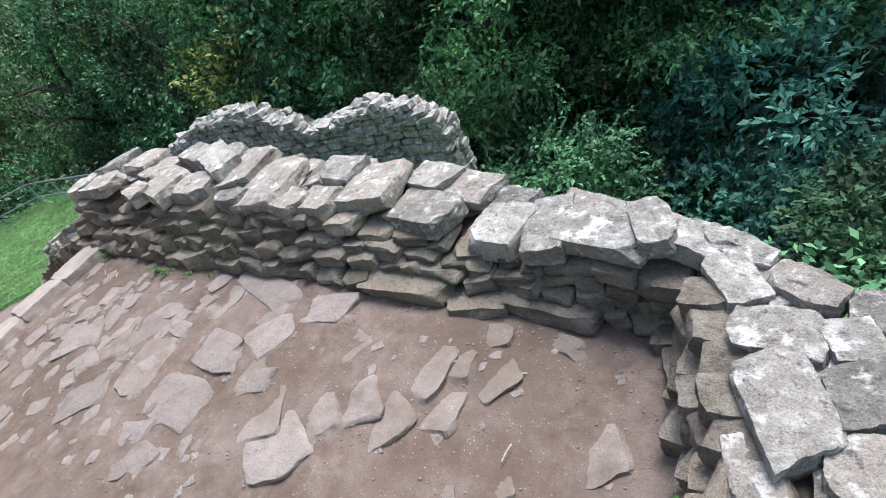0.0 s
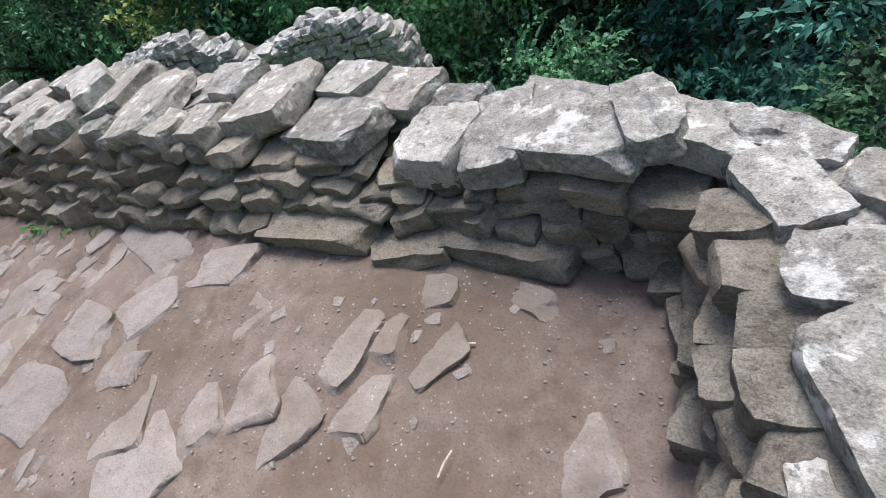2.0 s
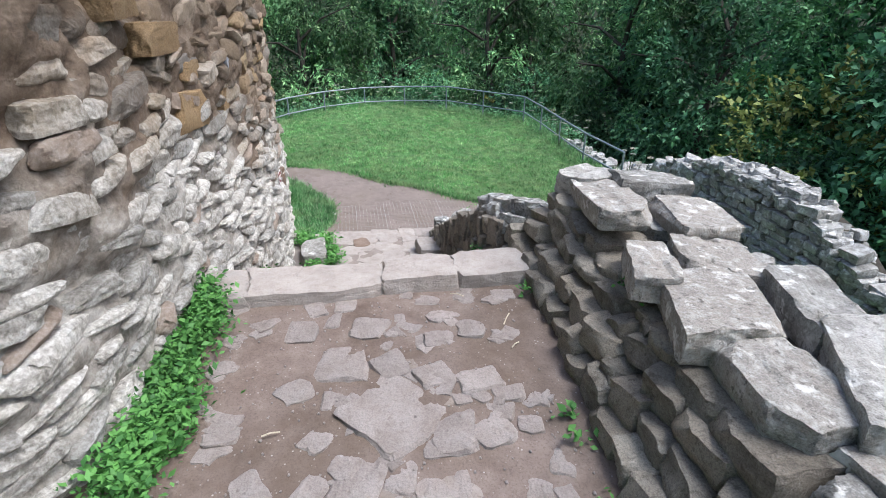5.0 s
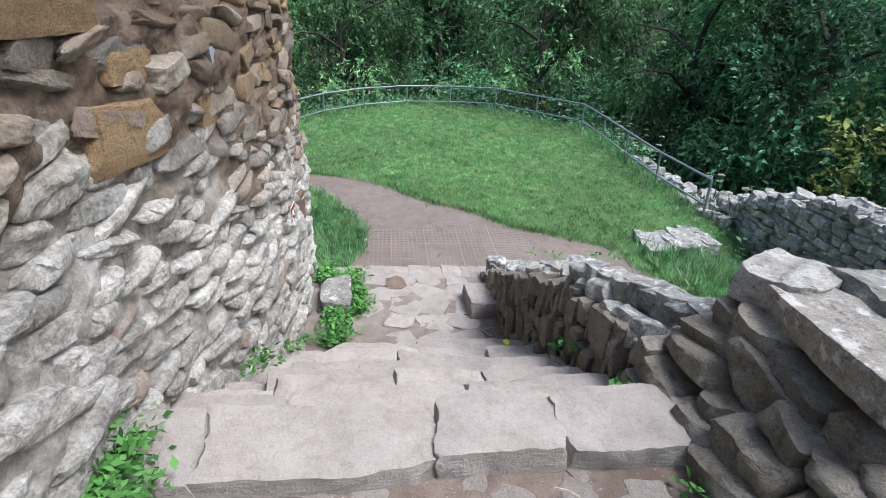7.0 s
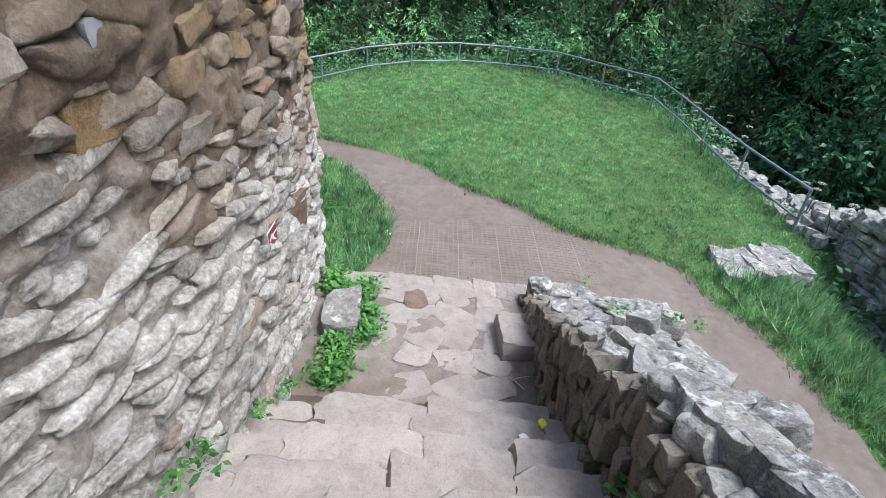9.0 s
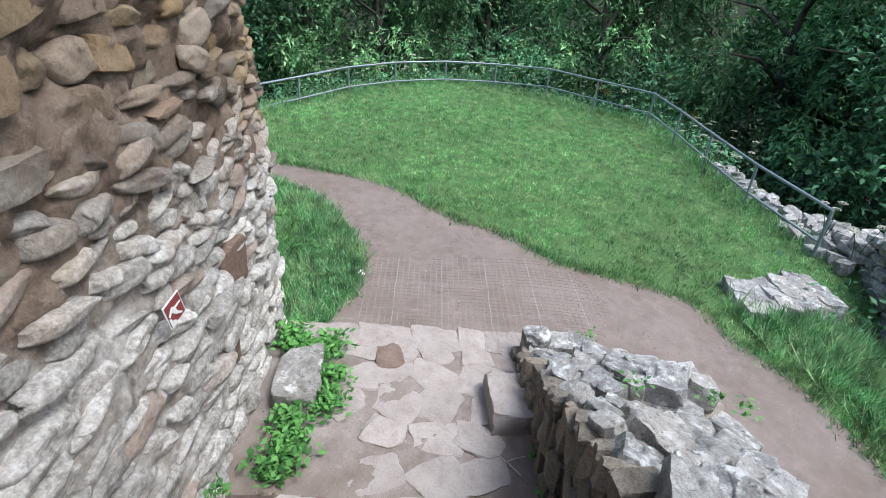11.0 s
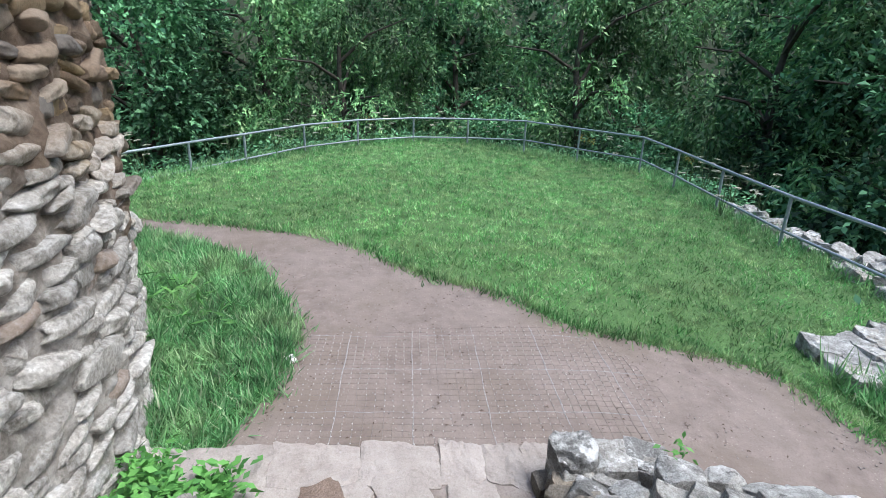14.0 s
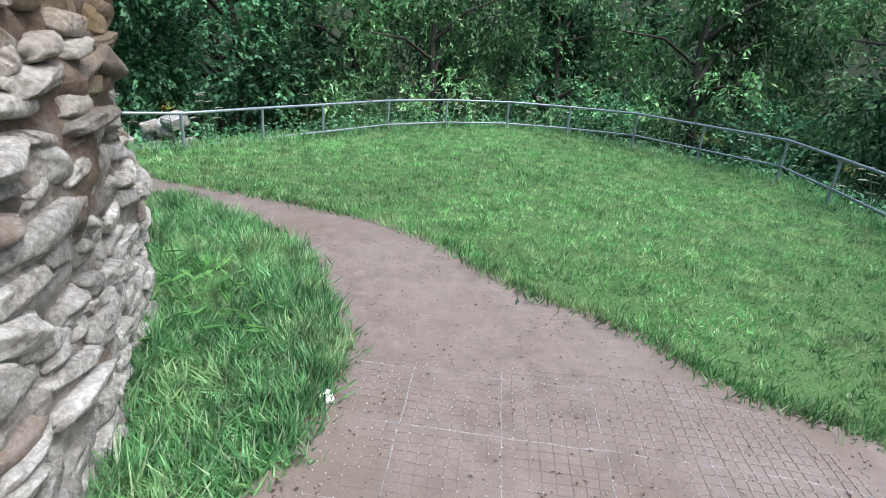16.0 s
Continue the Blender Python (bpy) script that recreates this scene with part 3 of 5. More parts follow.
EAST_CAPS = [
    (3.26, 4.16, 0.05, 0.40, 0.27, 172), (3.49, 4.13, 0.04, 0.25, 0.20, 105), (3.28, 3.82, 0.06, 0.50, 0.29, 112), (3.51, 3.90, 0.05, 0.30, 0.26, 105), (3.51, 3.62, 0.03, 0.30, 0.26, 85),
    (3.20, 3.56, 0.00, 0.36, 0.18, 105), (3.35, 4.42, 0.03, 0.34, 0.20, 140), (3.08, 4.47, 0.02, 0.38, 0.22, 115), (3.08, 4.68, 0.02, 0.40, 0.17, 145), (3.56, 4.30, 0.02, 0.24, 0.16, 90),
    (3.46, 3.32, 0.04, 0.40, 0.32, 100),
]
FLOOR_STONES_A = [
    (-0.18, 3.34, -0.14, 0.56, 0.26, 160), (0.85, 3.25, -0.24, 0.42, 0.28, 155), (-0.20, 3.74, -0.14, 0.66, 0.25, 178), (0.24, 3.95, -0.16, 0.32, 0.27, 140), (-0.14, 4.36, -0.14, 0.80, 0.20, 158),
    (0.52, 4.21, -0.19, 0.44, 0.20, 15), (2.49, 3.75, -0.53, 0.27, 0.23, 45), (1.62, 4.02, -0.36, 0.24, 0.22, 100), (1.35, 3.56, -0.31, 0.36, 0.28, 70), (-0.02, 2.93, -0.15, 0.24, 0.15, 165),
    (0.40, 3.59, -0.18, 0.22, 0.14, 175), (2.15, 4.33, -0.47, 0.32, 0.10, 175), (1.78, 4.27, -0.39, 0.23, 0.14, 10), (0.97, 3.51, -0.25, 0.37, 0.22, 140), (2.12, 3.44, -0.46, 0.13, 0.10, 125),
]
FLOOR_STONES_B = [
    (-1.14, 3.14, -0.09, 0.43, 0.26, 25), (-1.07, 3.71, -0.09, 0.42, 0.34, 85), (-1.14, 4.00, -0.09, 0.42, 0.16, 0), (-1.47, 3.43, -0.07, 0.35, 0.16, 165), (-1.82, 3.59, -0.05, 0.36, 0.32, 125),
    (-1.66, 3.83, -0.06, 0.26, 0.22, 175), (-2.15, 3.62, -0.03, 0.18, 0.16, 100), (-2.21, 3.36, -0.03, 0.27, 0.20, 175), (-2.03, 3.82, -0.04, 0.17, 0.13, 95), (-1.96, 4.04, -0.04, 0.20, 0.12, 100),
    (-1.64, 4.04, -0.06, 0.20, 0.13, 105), (-2.50, 3.52, -0.02, 0.20, 0.16, 170),
]
FLOOR_STONES_C = [
    (-2.41, 4.09, -0.02, 0.16, 0.14, 85), (-2.02, 3.14, -0.04, 0.16, 0.13, 130), (-1.38, 3.78, -0.07, 0.18, 0.14, 5), (-2.51, 3.14, -0.02, 0.16, 0.14, 75), (-1.65, 4.22, -0.06, 0.11, 0.09, 165),
    (-1.85, 4.17, -0.05, 0.16, 0.08, 95), (-1.42, 3.22, -0.07, 0.17, 0.10, 130), (-0.82, 3.96, -0.10, 0.15, 0.13, 170), (-2.57, 3.95, -0.01, 0.12, 0.11, 5), (-2.34, 3.90, -0.02, 0.14, 0.12, 170),
    (-0.69, 3.85, -0.11, 0.26, 0.12, 165), (-0.64, 3.51, -0.11, 0.19, 0.10, 170), (-0.27, 3.05, -0.14, 0.24, 0.14, 20), (-0.73, 4.36, -0.11, 0.18, 0.16, 165),
]



def core(parent, xs, lower, front, back, top, name="core", material=DARK_MORTAR, rough=0.03):
    """The earth and mortar body of a wall that runs along x."""
    v, f = [], []
    for i, x in enumerate(xs):
        k = rough * noise.noise(Vector((x * 3, 1, 1)))
        v += [(x, front(x, 0) + k, lower(x)), (x, front(x, 1) + k, top(x) + k), (x, back(x) - k, top(x) - k), (x, back(x), lower(x) - 1.5)]
    for i in range(len(xs) - 1):
        a, b = 4 * i, 4 * i + 4
        f += [(a, b, b + 1, a + 1), (a + 1, b + 1, b + 2, a + 2), (a + 2, b + 2, b + 3, a + 3)]
    f += [(0, 1, 2, 3), tuple(4 * (len(xs) - 1) + k for k in (3, 2, 1, 0))]
    return put(name, mesh_of(name, v, f, material), parent)


north = tagged(new("wall_north"), "low ruined dry-stone wall capped with pale lichened slabs", "wall", kind="structure")
xs = list(np.arange(-3.45, 3.05, 0.12))
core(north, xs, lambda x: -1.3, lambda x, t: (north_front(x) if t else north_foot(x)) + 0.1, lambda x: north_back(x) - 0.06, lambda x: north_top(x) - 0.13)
face = Masonry(north, STONE_FACE, STONE_FACE, limit=420)
for x0, x1 in [(-3.5, 2.85)]:
    z_steps = [0.0, 0.27, 0.5, 0.72, 0.93]
    for c in range(4):
        x = x0 + rng.uniform(0, 0.15)
        while x < x1:
            lo, hi = floor_z(x) - 0.03, north_top(x) - 0.1
            h = (hi - lo) * (z_steps[c + 1] - z_steps[c])
            ln = rng.uniform(0.13, 0.34) * (1.8 if c == 0 and 0.7 < x < 2.2 else 1.0)
            xm = x + ln / 2
            t = (z_steps[c] + z_steps[c + 1]) / 2
            yf = north_foot(xm) * (1 - t) + north_front(xm) * t
            out = rng.uniform(-0.02, 0.035) + (0.03 if c == 0 and 0.7 < xm < 2.3 else 0)
            face.add("rock", turned(xm, yf + 0.13 - out, lo + (hi - lo) * t + rng.uniform(-0.03, 0.03), rng.uniform(-9, 9), rng.uniform(-13, 13), rng.uniform(-12, 12), ln * 1.15, 0.34, h * rng.uniform(0.95, 1.6)))
            x += ln * 1.02
face.flush()


def cap(parent, x, y, z, ln, wd, turn, thick=None, tilt=(0, 0), material=STONE_CAP, label=""):
    th = thick or rng.uniform(0.12, 0.18)
    m = turned(x, y, z - th / 2, tilt[0] + rng.uniform(-5, 5), tilt[1] + rng.uniform(-5, 5), turn, ln * 1.0, wd * 1.02, th)
    return put("cap_slab", stone_mesh("fine", int(rng.integers(16)), material, "cap_slab"), parent, m, label)


for x, y, z, ln, wd, turn in NORTH_CAPS + NORTH_CAPS_EAST:
    cap(north, x, y, z + 0.02, ln, wd, turn)
# the broken-off back edge: small pale stones behind the slabs
back = Masonry(north, STONE_CAP, STONE_CAP, "back_stone", 300)
x = -3.4
while x < 3.1:
    for row in range(int((north_back(x) - north_front(x) - 0.12) / 0.17)):
        s = rng.uniform(0.1, 0.22)
        back.add("rock", turned(x + rng.uniform(-0.05, 0.05), north_back(x) - 0.05 - row * 0.17 + rng.uniform(-0.04, 0.04), north_top(x) - 0.17 + rng.uniform(-0.02, 0.03), rng.uniform(-12, 12), rng.uniform(-12, 12), rng.uniform(0, 180), s * 1.5, s * 1.1, 0.14))
    x += 0.2
for x in np.arange(-3.4, 3.1, 0.24):
    for z in np.arange(-1.2, 0.2, 0.13):
        back.add("block", turned(x + rng.uniform(-0.05, 0.05), north_back(x) - 0.08, min(z, north_top(x) - 0.2), 0, 0, rng.uniform(-8, 8), 0.25, 0.3, 0.14))
back.flush()

east = tagged(new("wall_east"), "low ruined stone wall with broad pale slabs on top", "wall", kind="structure")
east_foot, east_lip = along([2.0, 3.56, 3.77, 4.19, 4.5], [3.2, 2.89, 2.83, 2.74, 2.68]), along([2.0, 3.4, 3.75, 4.06, 4.45], [3.4, 3.12, 3.1, 3.02, 2.92])
v, f = [], []
east_edge = along([1.6, 3.3, 3.7, 4.0, 4.2, 4.35, 4.5, 4.65, 4.8], [3.85, 3.62, 3.5, 3.47, 3.42, 3.36, 3.27, 3.1, 2.95])
ys = list(np.arange(1.6, 4.7, 0.15))
for y in ys:
    v += [(east_foot(y) + 0.1, y, -1.2), (east_lip(y) + 0.1, y, -0.1), (east_edge(y) + 0.03 * noise.noise(Vector((y * 2, 0, 0))), y, -0.1), (east_edge(y) + 0.05, y, -2.5)]
for i in range(len(ys) - 1):
    a, b = 4 * i, 4 * i + 4
    f += [(a, a + 1, b + 1, b), (a + 1, a + 2, b + 2, b + 1), (a + 2, a + 3, b + 3, b + 2)]
f += [(3, 2, 1, 0), tuple(4 * (len(ys) - 1) + k for k in (0, 1, 2, 3))]
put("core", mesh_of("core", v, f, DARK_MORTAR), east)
face = Masonry(east, STONE_FACE, STONE_FACE, limit=300)
for c in range(4):
    y = 1.7
    while y < 4.45:
        ln, t = rng.uniform(0.12, 0.26), (c + 0.5) / 4
        xm = east_foot(y) * (1 - t) + east_lip(y) * t
        face.add("rock" if rng.random() < 0.85 else "block", turned(xm + 0.1 - rng.uniform(-0.02, 0.05), y + ln / 2, -0.6 + 0.55 * t, rng.uniform(-8, 8), rng.uniform(-12, 12), rng.uniform(-12, 12), 0.28, ln * 1.1, 0.55 / 4 * rng.uniform(1.0, 1.3)))
        y += ln
face.flush()
for x, y, z, ln, wd, turn in EAST_CAPS:
    cap(east, x, y - 0.03, z - 0.02, ln * 0.87, wd * 0.9, turn)
for y in np.arange(1.7, 3.1, 0.33):
    for x in (3.4, 3.7):
        cap(east, x + rng.uniform(-0.03, 0.03), y + rng.uniform(-0.04, 0.04), 0.04 + rng.uniform(-0.02, 0.02), 0.34, 0.3, rng.uniform(-15, 15))
for y in np.arange(3.4, 4.7, 0.15):
    cap(east, east_edge(y) - 0.1 + rng.uniform(-0.03, 0.03), y, -0.03, 0.22, 0.15, rng.uniform(20, 60))

# ---------------------------------------------------------------- stairs and landing
stairs = tagged(new("stairs"), "worn pinkish stone steps leading down beside the tower", "stairs", kind="structure")
NOSES = [(-3.22, 0.09), (-3.6, -0.15), (-3.87, -0.32), (-4.15, -0.48), (-4.46, -0.65), (-4.78, -0.83), (-5.08, -1.0), (-5.42, -1.2)]
for i, (nx_, nz_) in enumerate(NOSES):
    back_x = NOSES[i - 1][0] + 0.12 if i else -2.96
    y, far_y = 2.3, 4.85
    while y < far_y:
        ln = min(rng.uniform(0.45, 0.85), far_y - y)
        if far_y - y - ln < 0.2:
            ln = far_y - y
        dx = rng.uniform(-0.03, 0.03) + 0.12 * max(0.0, 3.1 - y)
        depth = back_x - nx_ + 0.1
        put("step_stone", stone_mesh("tread", int(rng.integers(10)), STONE_STEP, "step_stone"), stairs, turned((nx_ + back_x) / 2 + 0.05 + dx, y + ln / 2, nz_ - 0.12 + rng.uniform(-0.012, 0.012), rng.uniform(-2, 2), rng.uniform(-2.5, 2.5), rng.uniform(-3, 3), depth * 1.02, ln * 1.05, 0.25))
        y += ln * 1.01
v, f = [], []
for i, (x, z) in enumerate([(-3.0, -0.15), (-3.3, -0.2), (-3.8, -0.45), (-4.2, -0.7), (-5.5, -1.4), (-5.6, -1.47), (-7.2, -1.48), (-7.2, -1.9)]):
    v += [(x, 2.2, z), (x, 4.9, z)]
f = [(2 * i, 2 * i + 1, 2 * i + 3, 2 * i + 2) for i in range(7)]
put("bed", mesh_of("bed", v, f, EARTH), stairs)

landing = tagged(new("landing"), "paved landing of pale worn flagstones in mortar", "landing", kind="structure")
lx, ly = np.arange(-7.25, -5.3, 0.08), np.arange(2.4, 4.9, 0.08)
v = [(x, y, -1.455 + 0.018 * noise.noise(Vector((x * 3, y * 3, 0)))) for y in ly for x in lx]
w = len(lx)
f = [(j * w + i, j * w + i + 1, (j + 1) * w + i + 1, (j + 1) * w + i) for j in range(len(ly) - 1) for i in range(w - 1)]
put("mortar_bed", mesh_of("mortar_bed", v, f, MORTAR_PINK, True), landing)
flags = Masonry(landing, STONE_STEP, STONE_STEP, "flagstone", 200)
for x in np.arange(-6.95, -5.6, 0.3):
    for y in np.arange(3.3, 4.5, 0.31):
        if x > -6.2 and y < 3.6:
            continue
        s = rng.uniform(0.3, 0.42)
        flags.add("paver", turned(x + rng.uniform(-0.05, 0.05), y + rng.uniform(-0.05, 0.05), -1.488 + rng.uniform(-0.004, 0.004), 0, 0, rng.uniform(0, 180), s, s * rng.uniform(0.7, 1), 0.085))
flags.flush()
put("dark_flagstone", stone_mesh("paver", 3, STONE_BROWN, "dark_flagstone"), landing, turned(-6.87, 3.55, -1.478, 0, 0, 20, 0.3, 0.24, 0.085))
y = 2.35
for ln in (0.5, 0.42, 0.44, 0.4, 0.22, 0.2, 0.22):
    put("kerb_stone", stone_mesh("tread", int(rng.integers(10)), STONE_STEP, "kerb_stone"), landing, turned(-7.12 + rng.uniform(-0.015, 0.015), y + ln / 2, -1.56, 0, rng.uniform(-2, 2), rng.uniform(-3, 3), 0.31, ln * 1.05, 0.24))
    y += ln
block = tagged(put("stone_block", stone_mesh("tread", 5, STONE_STEP, "stone_block"), None, turned(-6.34, 4.47, -1.38, 0, 0, 4, 0.46, 0.36, 0.2)), "loose squared pinkish stone block on the landing", "stone")
slab = tagged(put("stone_slab", stone_mesh("fine", 2, STONE_CAP, "stone_slab"), None, turned(-6.5, 2.93, -1.4, 0, 0, 6, 0.52, 0.32, 0.2)), "grey flat stone slab among weeds on the landing", "stone")

# ---------------------------------------------------------------- rubble wall beside the stairs
side = tagged(new("wall_stair"), "sloping ruined rubble wall beside the steps", "wall", kind="structure")
xs = list(np.arange(-7.0, -3.2, 0.12))
side_back = along([-7.0, -6.4, -5.9, -5.2, -4.8, -4.4, -3.9, -3.4], [5.1, 5.62, 5.66, 5.45, 5.4, 5.3, 5.2, 5.2])
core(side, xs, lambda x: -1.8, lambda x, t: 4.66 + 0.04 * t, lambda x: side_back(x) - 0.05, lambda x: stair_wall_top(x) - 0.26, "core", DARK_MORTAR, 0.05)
thin = Masonry(side, STONE_FACE, STONE_FACE, "face_stone", 300)
for x in np.arange(-6.95, -3.3, 0.085):
    lo, hi = float(np.interp(x, [-7, -5.5, -3.4], [-1.5, -1.45, -0.2])), stair_wall_top(x) - 0.1
    z = lo
    while z < hi:
        h = min(rng.uniform(0.16, 0.34), hi - z + 0.05)
        thin.add("block" if rng.random() < 0.6 else "rock", turned(x + rng.uniform(-0.02, 0.02), 4.7 - rng.uniform(0, 0.07), z + h / 2, rng.uniform(-6, 6), rng.uniform(-14, 14), rng.uniform(-20, 20), rng.uniform(0.07, 0.13), 0.22, h * 1.05))
        z += h
thin.flush()
wx = list(np.arange(-6.98, -3.36, 0.06))
tops = []
for x in wx:
    for k in range(13):
        y = 4.7 + (side_back(x) - 0.04 - 4.7) * k / 12
        tops.append((x, y, stair_wall_top(x) - 0.09 - 0.24 * (y - 4.7) * (x > -5.8) + 0.05 * noise.noise(Vector((x * 5, y * 5, 2))) + 0.025 * noise.noise(Vector((x * 14, y * 14, 2)))))
put("mortar_top", mesh_of("mortar_top", tops, [(13 * i + k, 13 * i + 13 + k, 13 * i + 14 + k, 13 * i + k + 1) for i in range(len(wx) - 1) for k in range(12)], MORTAR, True), side)
rubble = Masonry(side, STONE_TOP, STONE_TOP, "rubble_stone", 300)
for x in np.arange(-6.88, -3.35, 0.2):
    for y in np.arange(4.72, side_back(x), 0.19):
        s = rng.uniform(0.12, 0.24)
        top = stair_wall_top(x) - 0.24 * (y - 4.7) * (x > -5.8)
        rubble.add("fine" if s > 0.19 else "rock", turned(x + rng.uniform(-0.05, 0.05), y + rng.uniform(-0.05, 0.05), top - 0.085 + rng.uniform(-0.03, 0.06), rng.uniform(-16, 16), rng.uniform(-26, 4), rng.uniform(-60, 60), s * 1.1, s, 0.1 + s * 0.4))
for x in np.arange(-6.95, -3.35, 0.22):
    for z in np.arange(-1.75, stair_wall_top(x) - 0.35, 0.15):
        rubble.add("block", turned(x + rng.uniform(-0.04, 0.04), side_back(x) - 0.06, z, 0, 0, rng.uniform(-15, 15), 0.25, 0.25, 0.16))
for y in np.arange(4.75, 5.2, 0.16):
    for z in np.arange(-1.6, -1.32, 0.13):
        rubble.add("rock", turned(-6.95, y, z, 0, 0, rng.uniform(-15, 15), 0.22, 0.2, 0.17))
rubble.add("fine", turned(-6.95, 4.72, -1.37, 4, 6, 10, 0.2, 0.2, 0.38))
for k in range(9):
    a = k / 8
    rubble.add("rock", turned(-4.35 + 0.9 * a, 4.72 + 0.25 * a, stair_wall_top(-4.35 + 0.9 * a) + 0.02, rng.uniform(-8, 8), rng.uniform(-24, -8), rng.uniform(-40, 40), 0.22, 0.19, 0.14))
rubble.flush()

# ---------------------------------------------------------------- far ruin beyond the drop
ruin = tagged(new("ruined_curtain_wall"), "ruined grey rubble wall on the slope below the platform", "ruined wall")
ruin_top = along([-11.3, -9.9, -9.0, -8.3, -7.3, -6.0, -5.15, -4.4, -3.6, -2.75, -1.95, -1.65], [-1.85, -1.52, -1.07, -0.87, -0.58, -0.54, -0.75, -1.2, -1.06, -0.92, -1.16, -1.45])
ruin_y = along([-11.3, -9.5, -8.0, -5.4, -1.4], [9.3, 9.2, 9.15, 9.15, 9.15])
xs = list(np.arange(-11.2, -1.65, 0.2))
core(ruin, xs, lambda x: -5.0, lambda x, t: ruin_y(x) + 0.12, lambda x: ruin_y(x) + 0.6, lambda x: ruin_top(x) - 0.2, "core", DARK_MORTAR, 0.06)
far = Masonry(ruin, STONE_RUIN, STONE_RUIN_REST, "stone", 300, (-4.0, 10.0, -1.8))
z = -4.4
while z < -0.4:
    h = rng.uniform(0.09, 0.15)
    x = -11.2 + rng.uniform(0, 0.2)
    while x < -1.68:
        ln = rng.uniform(0.14, 0.36)
        if z < ruin_top(x) - 0.12:
            far.add("block" if rng.random() < 0.7 else "rock", turned(x + ln / 2, ruin_y(x) + 0.16 - rng.uniform(-0.03, 0.07), z + h / 2, rng.uniform(-8, 8), rng.uniform(-6, 6), rng.uniform(-10, 10), ln * 0.98, 0.3, h * rng.uniform(0.85, 1.05)))
        x += ln
    z += h
for x in np.arange(-11.2, -1.65, 0.17):
    for y in np.arange(0.1, 0.6, 0.17):
        s = rng.uniform(0.11, 0.25)
        far.add("rock", turned(x + rng.uniform(-0.07, 0.07), ruin_y(x) + y, ruin_top(x) - 0.16 + 0.2 * (y - 0.1) * (x < -5.5) + rng.uniform(-0.06, 0.08), rng.uniform(-20, 20), rng.uniform(-20, 20), rng.uniform(0, 180), s * 1.25, s, s * 0.65))
for y in np.arange(0.15, 0.6, 0.2):
    for z in np.arange(-4.4, -1.55, 0.13):
        far.add("block", turned(-1.7 + rng.uniform(-0.06, 0.04), ruin_y(-1.4) + y, z, 0, 0, rng.uniform(-10, 10), 0.3, 0.24, 0.13))
far.flush()

# ---------------------------------------------------------------- tower
tower = tagged(new("tower"), "massive ruined round tower of mortared cobbles and brown sandstone", "tower", kind="structure")
TS = 0.035
tp = curve_points(TOWER, TS)
tz = np.arange(-1.7, 4.2, TS)


def tower_out(s, z):
    """How far the wall face stands out at arc s and height z: it bulges low down and overhangs where it has weathered."""
    return 0.05 * (1 - smooth(-0.6, 1.0, z)) + 0.07 * noise.noise(Vector((s * 0.9, z * 1.3, 4))) + 0.045 * noise.noise(Vector((s * 3, z * 3.4, 8))) + 0.035 * noise.noise(Vector((s * 8, z * 12, 3))) + 0.022 * noise.noise(Vector((s * 15, z * 22, 6))) - 0.2 * smooth(0.2, 0.9, z) * max(0.0, noise.noise(Vector((s * 2.2, z * 4.2, 11))) - 0.12)


normals = []
for i, p in enumerate(tp):
    d = (tp[min(i + 1, len(tp) - 1)] - tp[max(i - 1, 0)]).normalized()
    normals.append(Vector((-d.y, d.x)) * -1)
if normals[len(tp) // 2].y < 0:
    normals = [-q for q in normals]
v, f = [], []
for i, (p, q) in enumerate(zip(tp, normals)):
    for z in tz:
        o = tower_out(i * TS, z)
        v.append((p.x + q.x * o, p.y + q.y * o, z))
h = len(tz)
f = [(i * h + j, i * h + j + 1, (i + 1) * h + j + 1, (i + 1) * h + j) for i in range(len(tp) - 1) for j in range(h - 1)]
v += [(-5.4, -1.5, 4.1)]
f += [(i * h + h - 1, len(v) - 1, (i + 1) * h + h - 1) for i in range(len(tp) - 1)]
put("mortar_face", mesh_of("mortar_face", v, f, TOWER_MORTAR, True), tower)
cob = Masonry(tower, TOWER_STONE, TOWER_REST, "stone", 600, (-6.2, 3.0, 0.2))
z = -1.65
while z < 4.1:
    up = smooth(0.35, 1.2, z)
    hgt = rng.uniform(0.06, 0.105) * (1.0 + 0.35 * up)
    s = rng.uniform(0, 0.2)
    total = (len(tp) - 1) * TS
    while s < total:
        big = rng.random() < 0.1
        ln = rng.uniform(0.13, 0.36) * (1.0 + 0.3 * up) * (1.3 if big else 1)
        i = min(len(tp) - 1, int((s + ln / 2) / TS))
        if rng.random() < 0.95:
            p, q = tp[i], normals[i]
            o = tower_out(i * TS, z) + rng.uniform(-0.045, -0.012) - 0.012 * up
            a = math.degrees(math.atan2(q.y, q.x)) - 90
            zz = z + hgt / 2 + rng.uniform(-0.025, 0.025)
            cob.add("pebble" if rng.random() < 0.95 - 0.3 * up else "rock", turned(p.x + q.x * o, p.y + q.y * o, zz, rng.uniform(-12, 12), rng.uniform(-15, 15), a + rng.uniform(-10, 10), ln * 1.04, rng.uniform(0.11, 0.15), hgt * rng.uniform(0.75, 1.2) * (1.35 if big else 1)))
        s += ln * rng.uniform(0.98, 1.12)
    z += hgt * 1.02
cob.flush()

# ---------------------------------------------------------------- railing
rail = tagged(new("railing"), "grey galvanised tubular steel railing round the lawn", "railing")


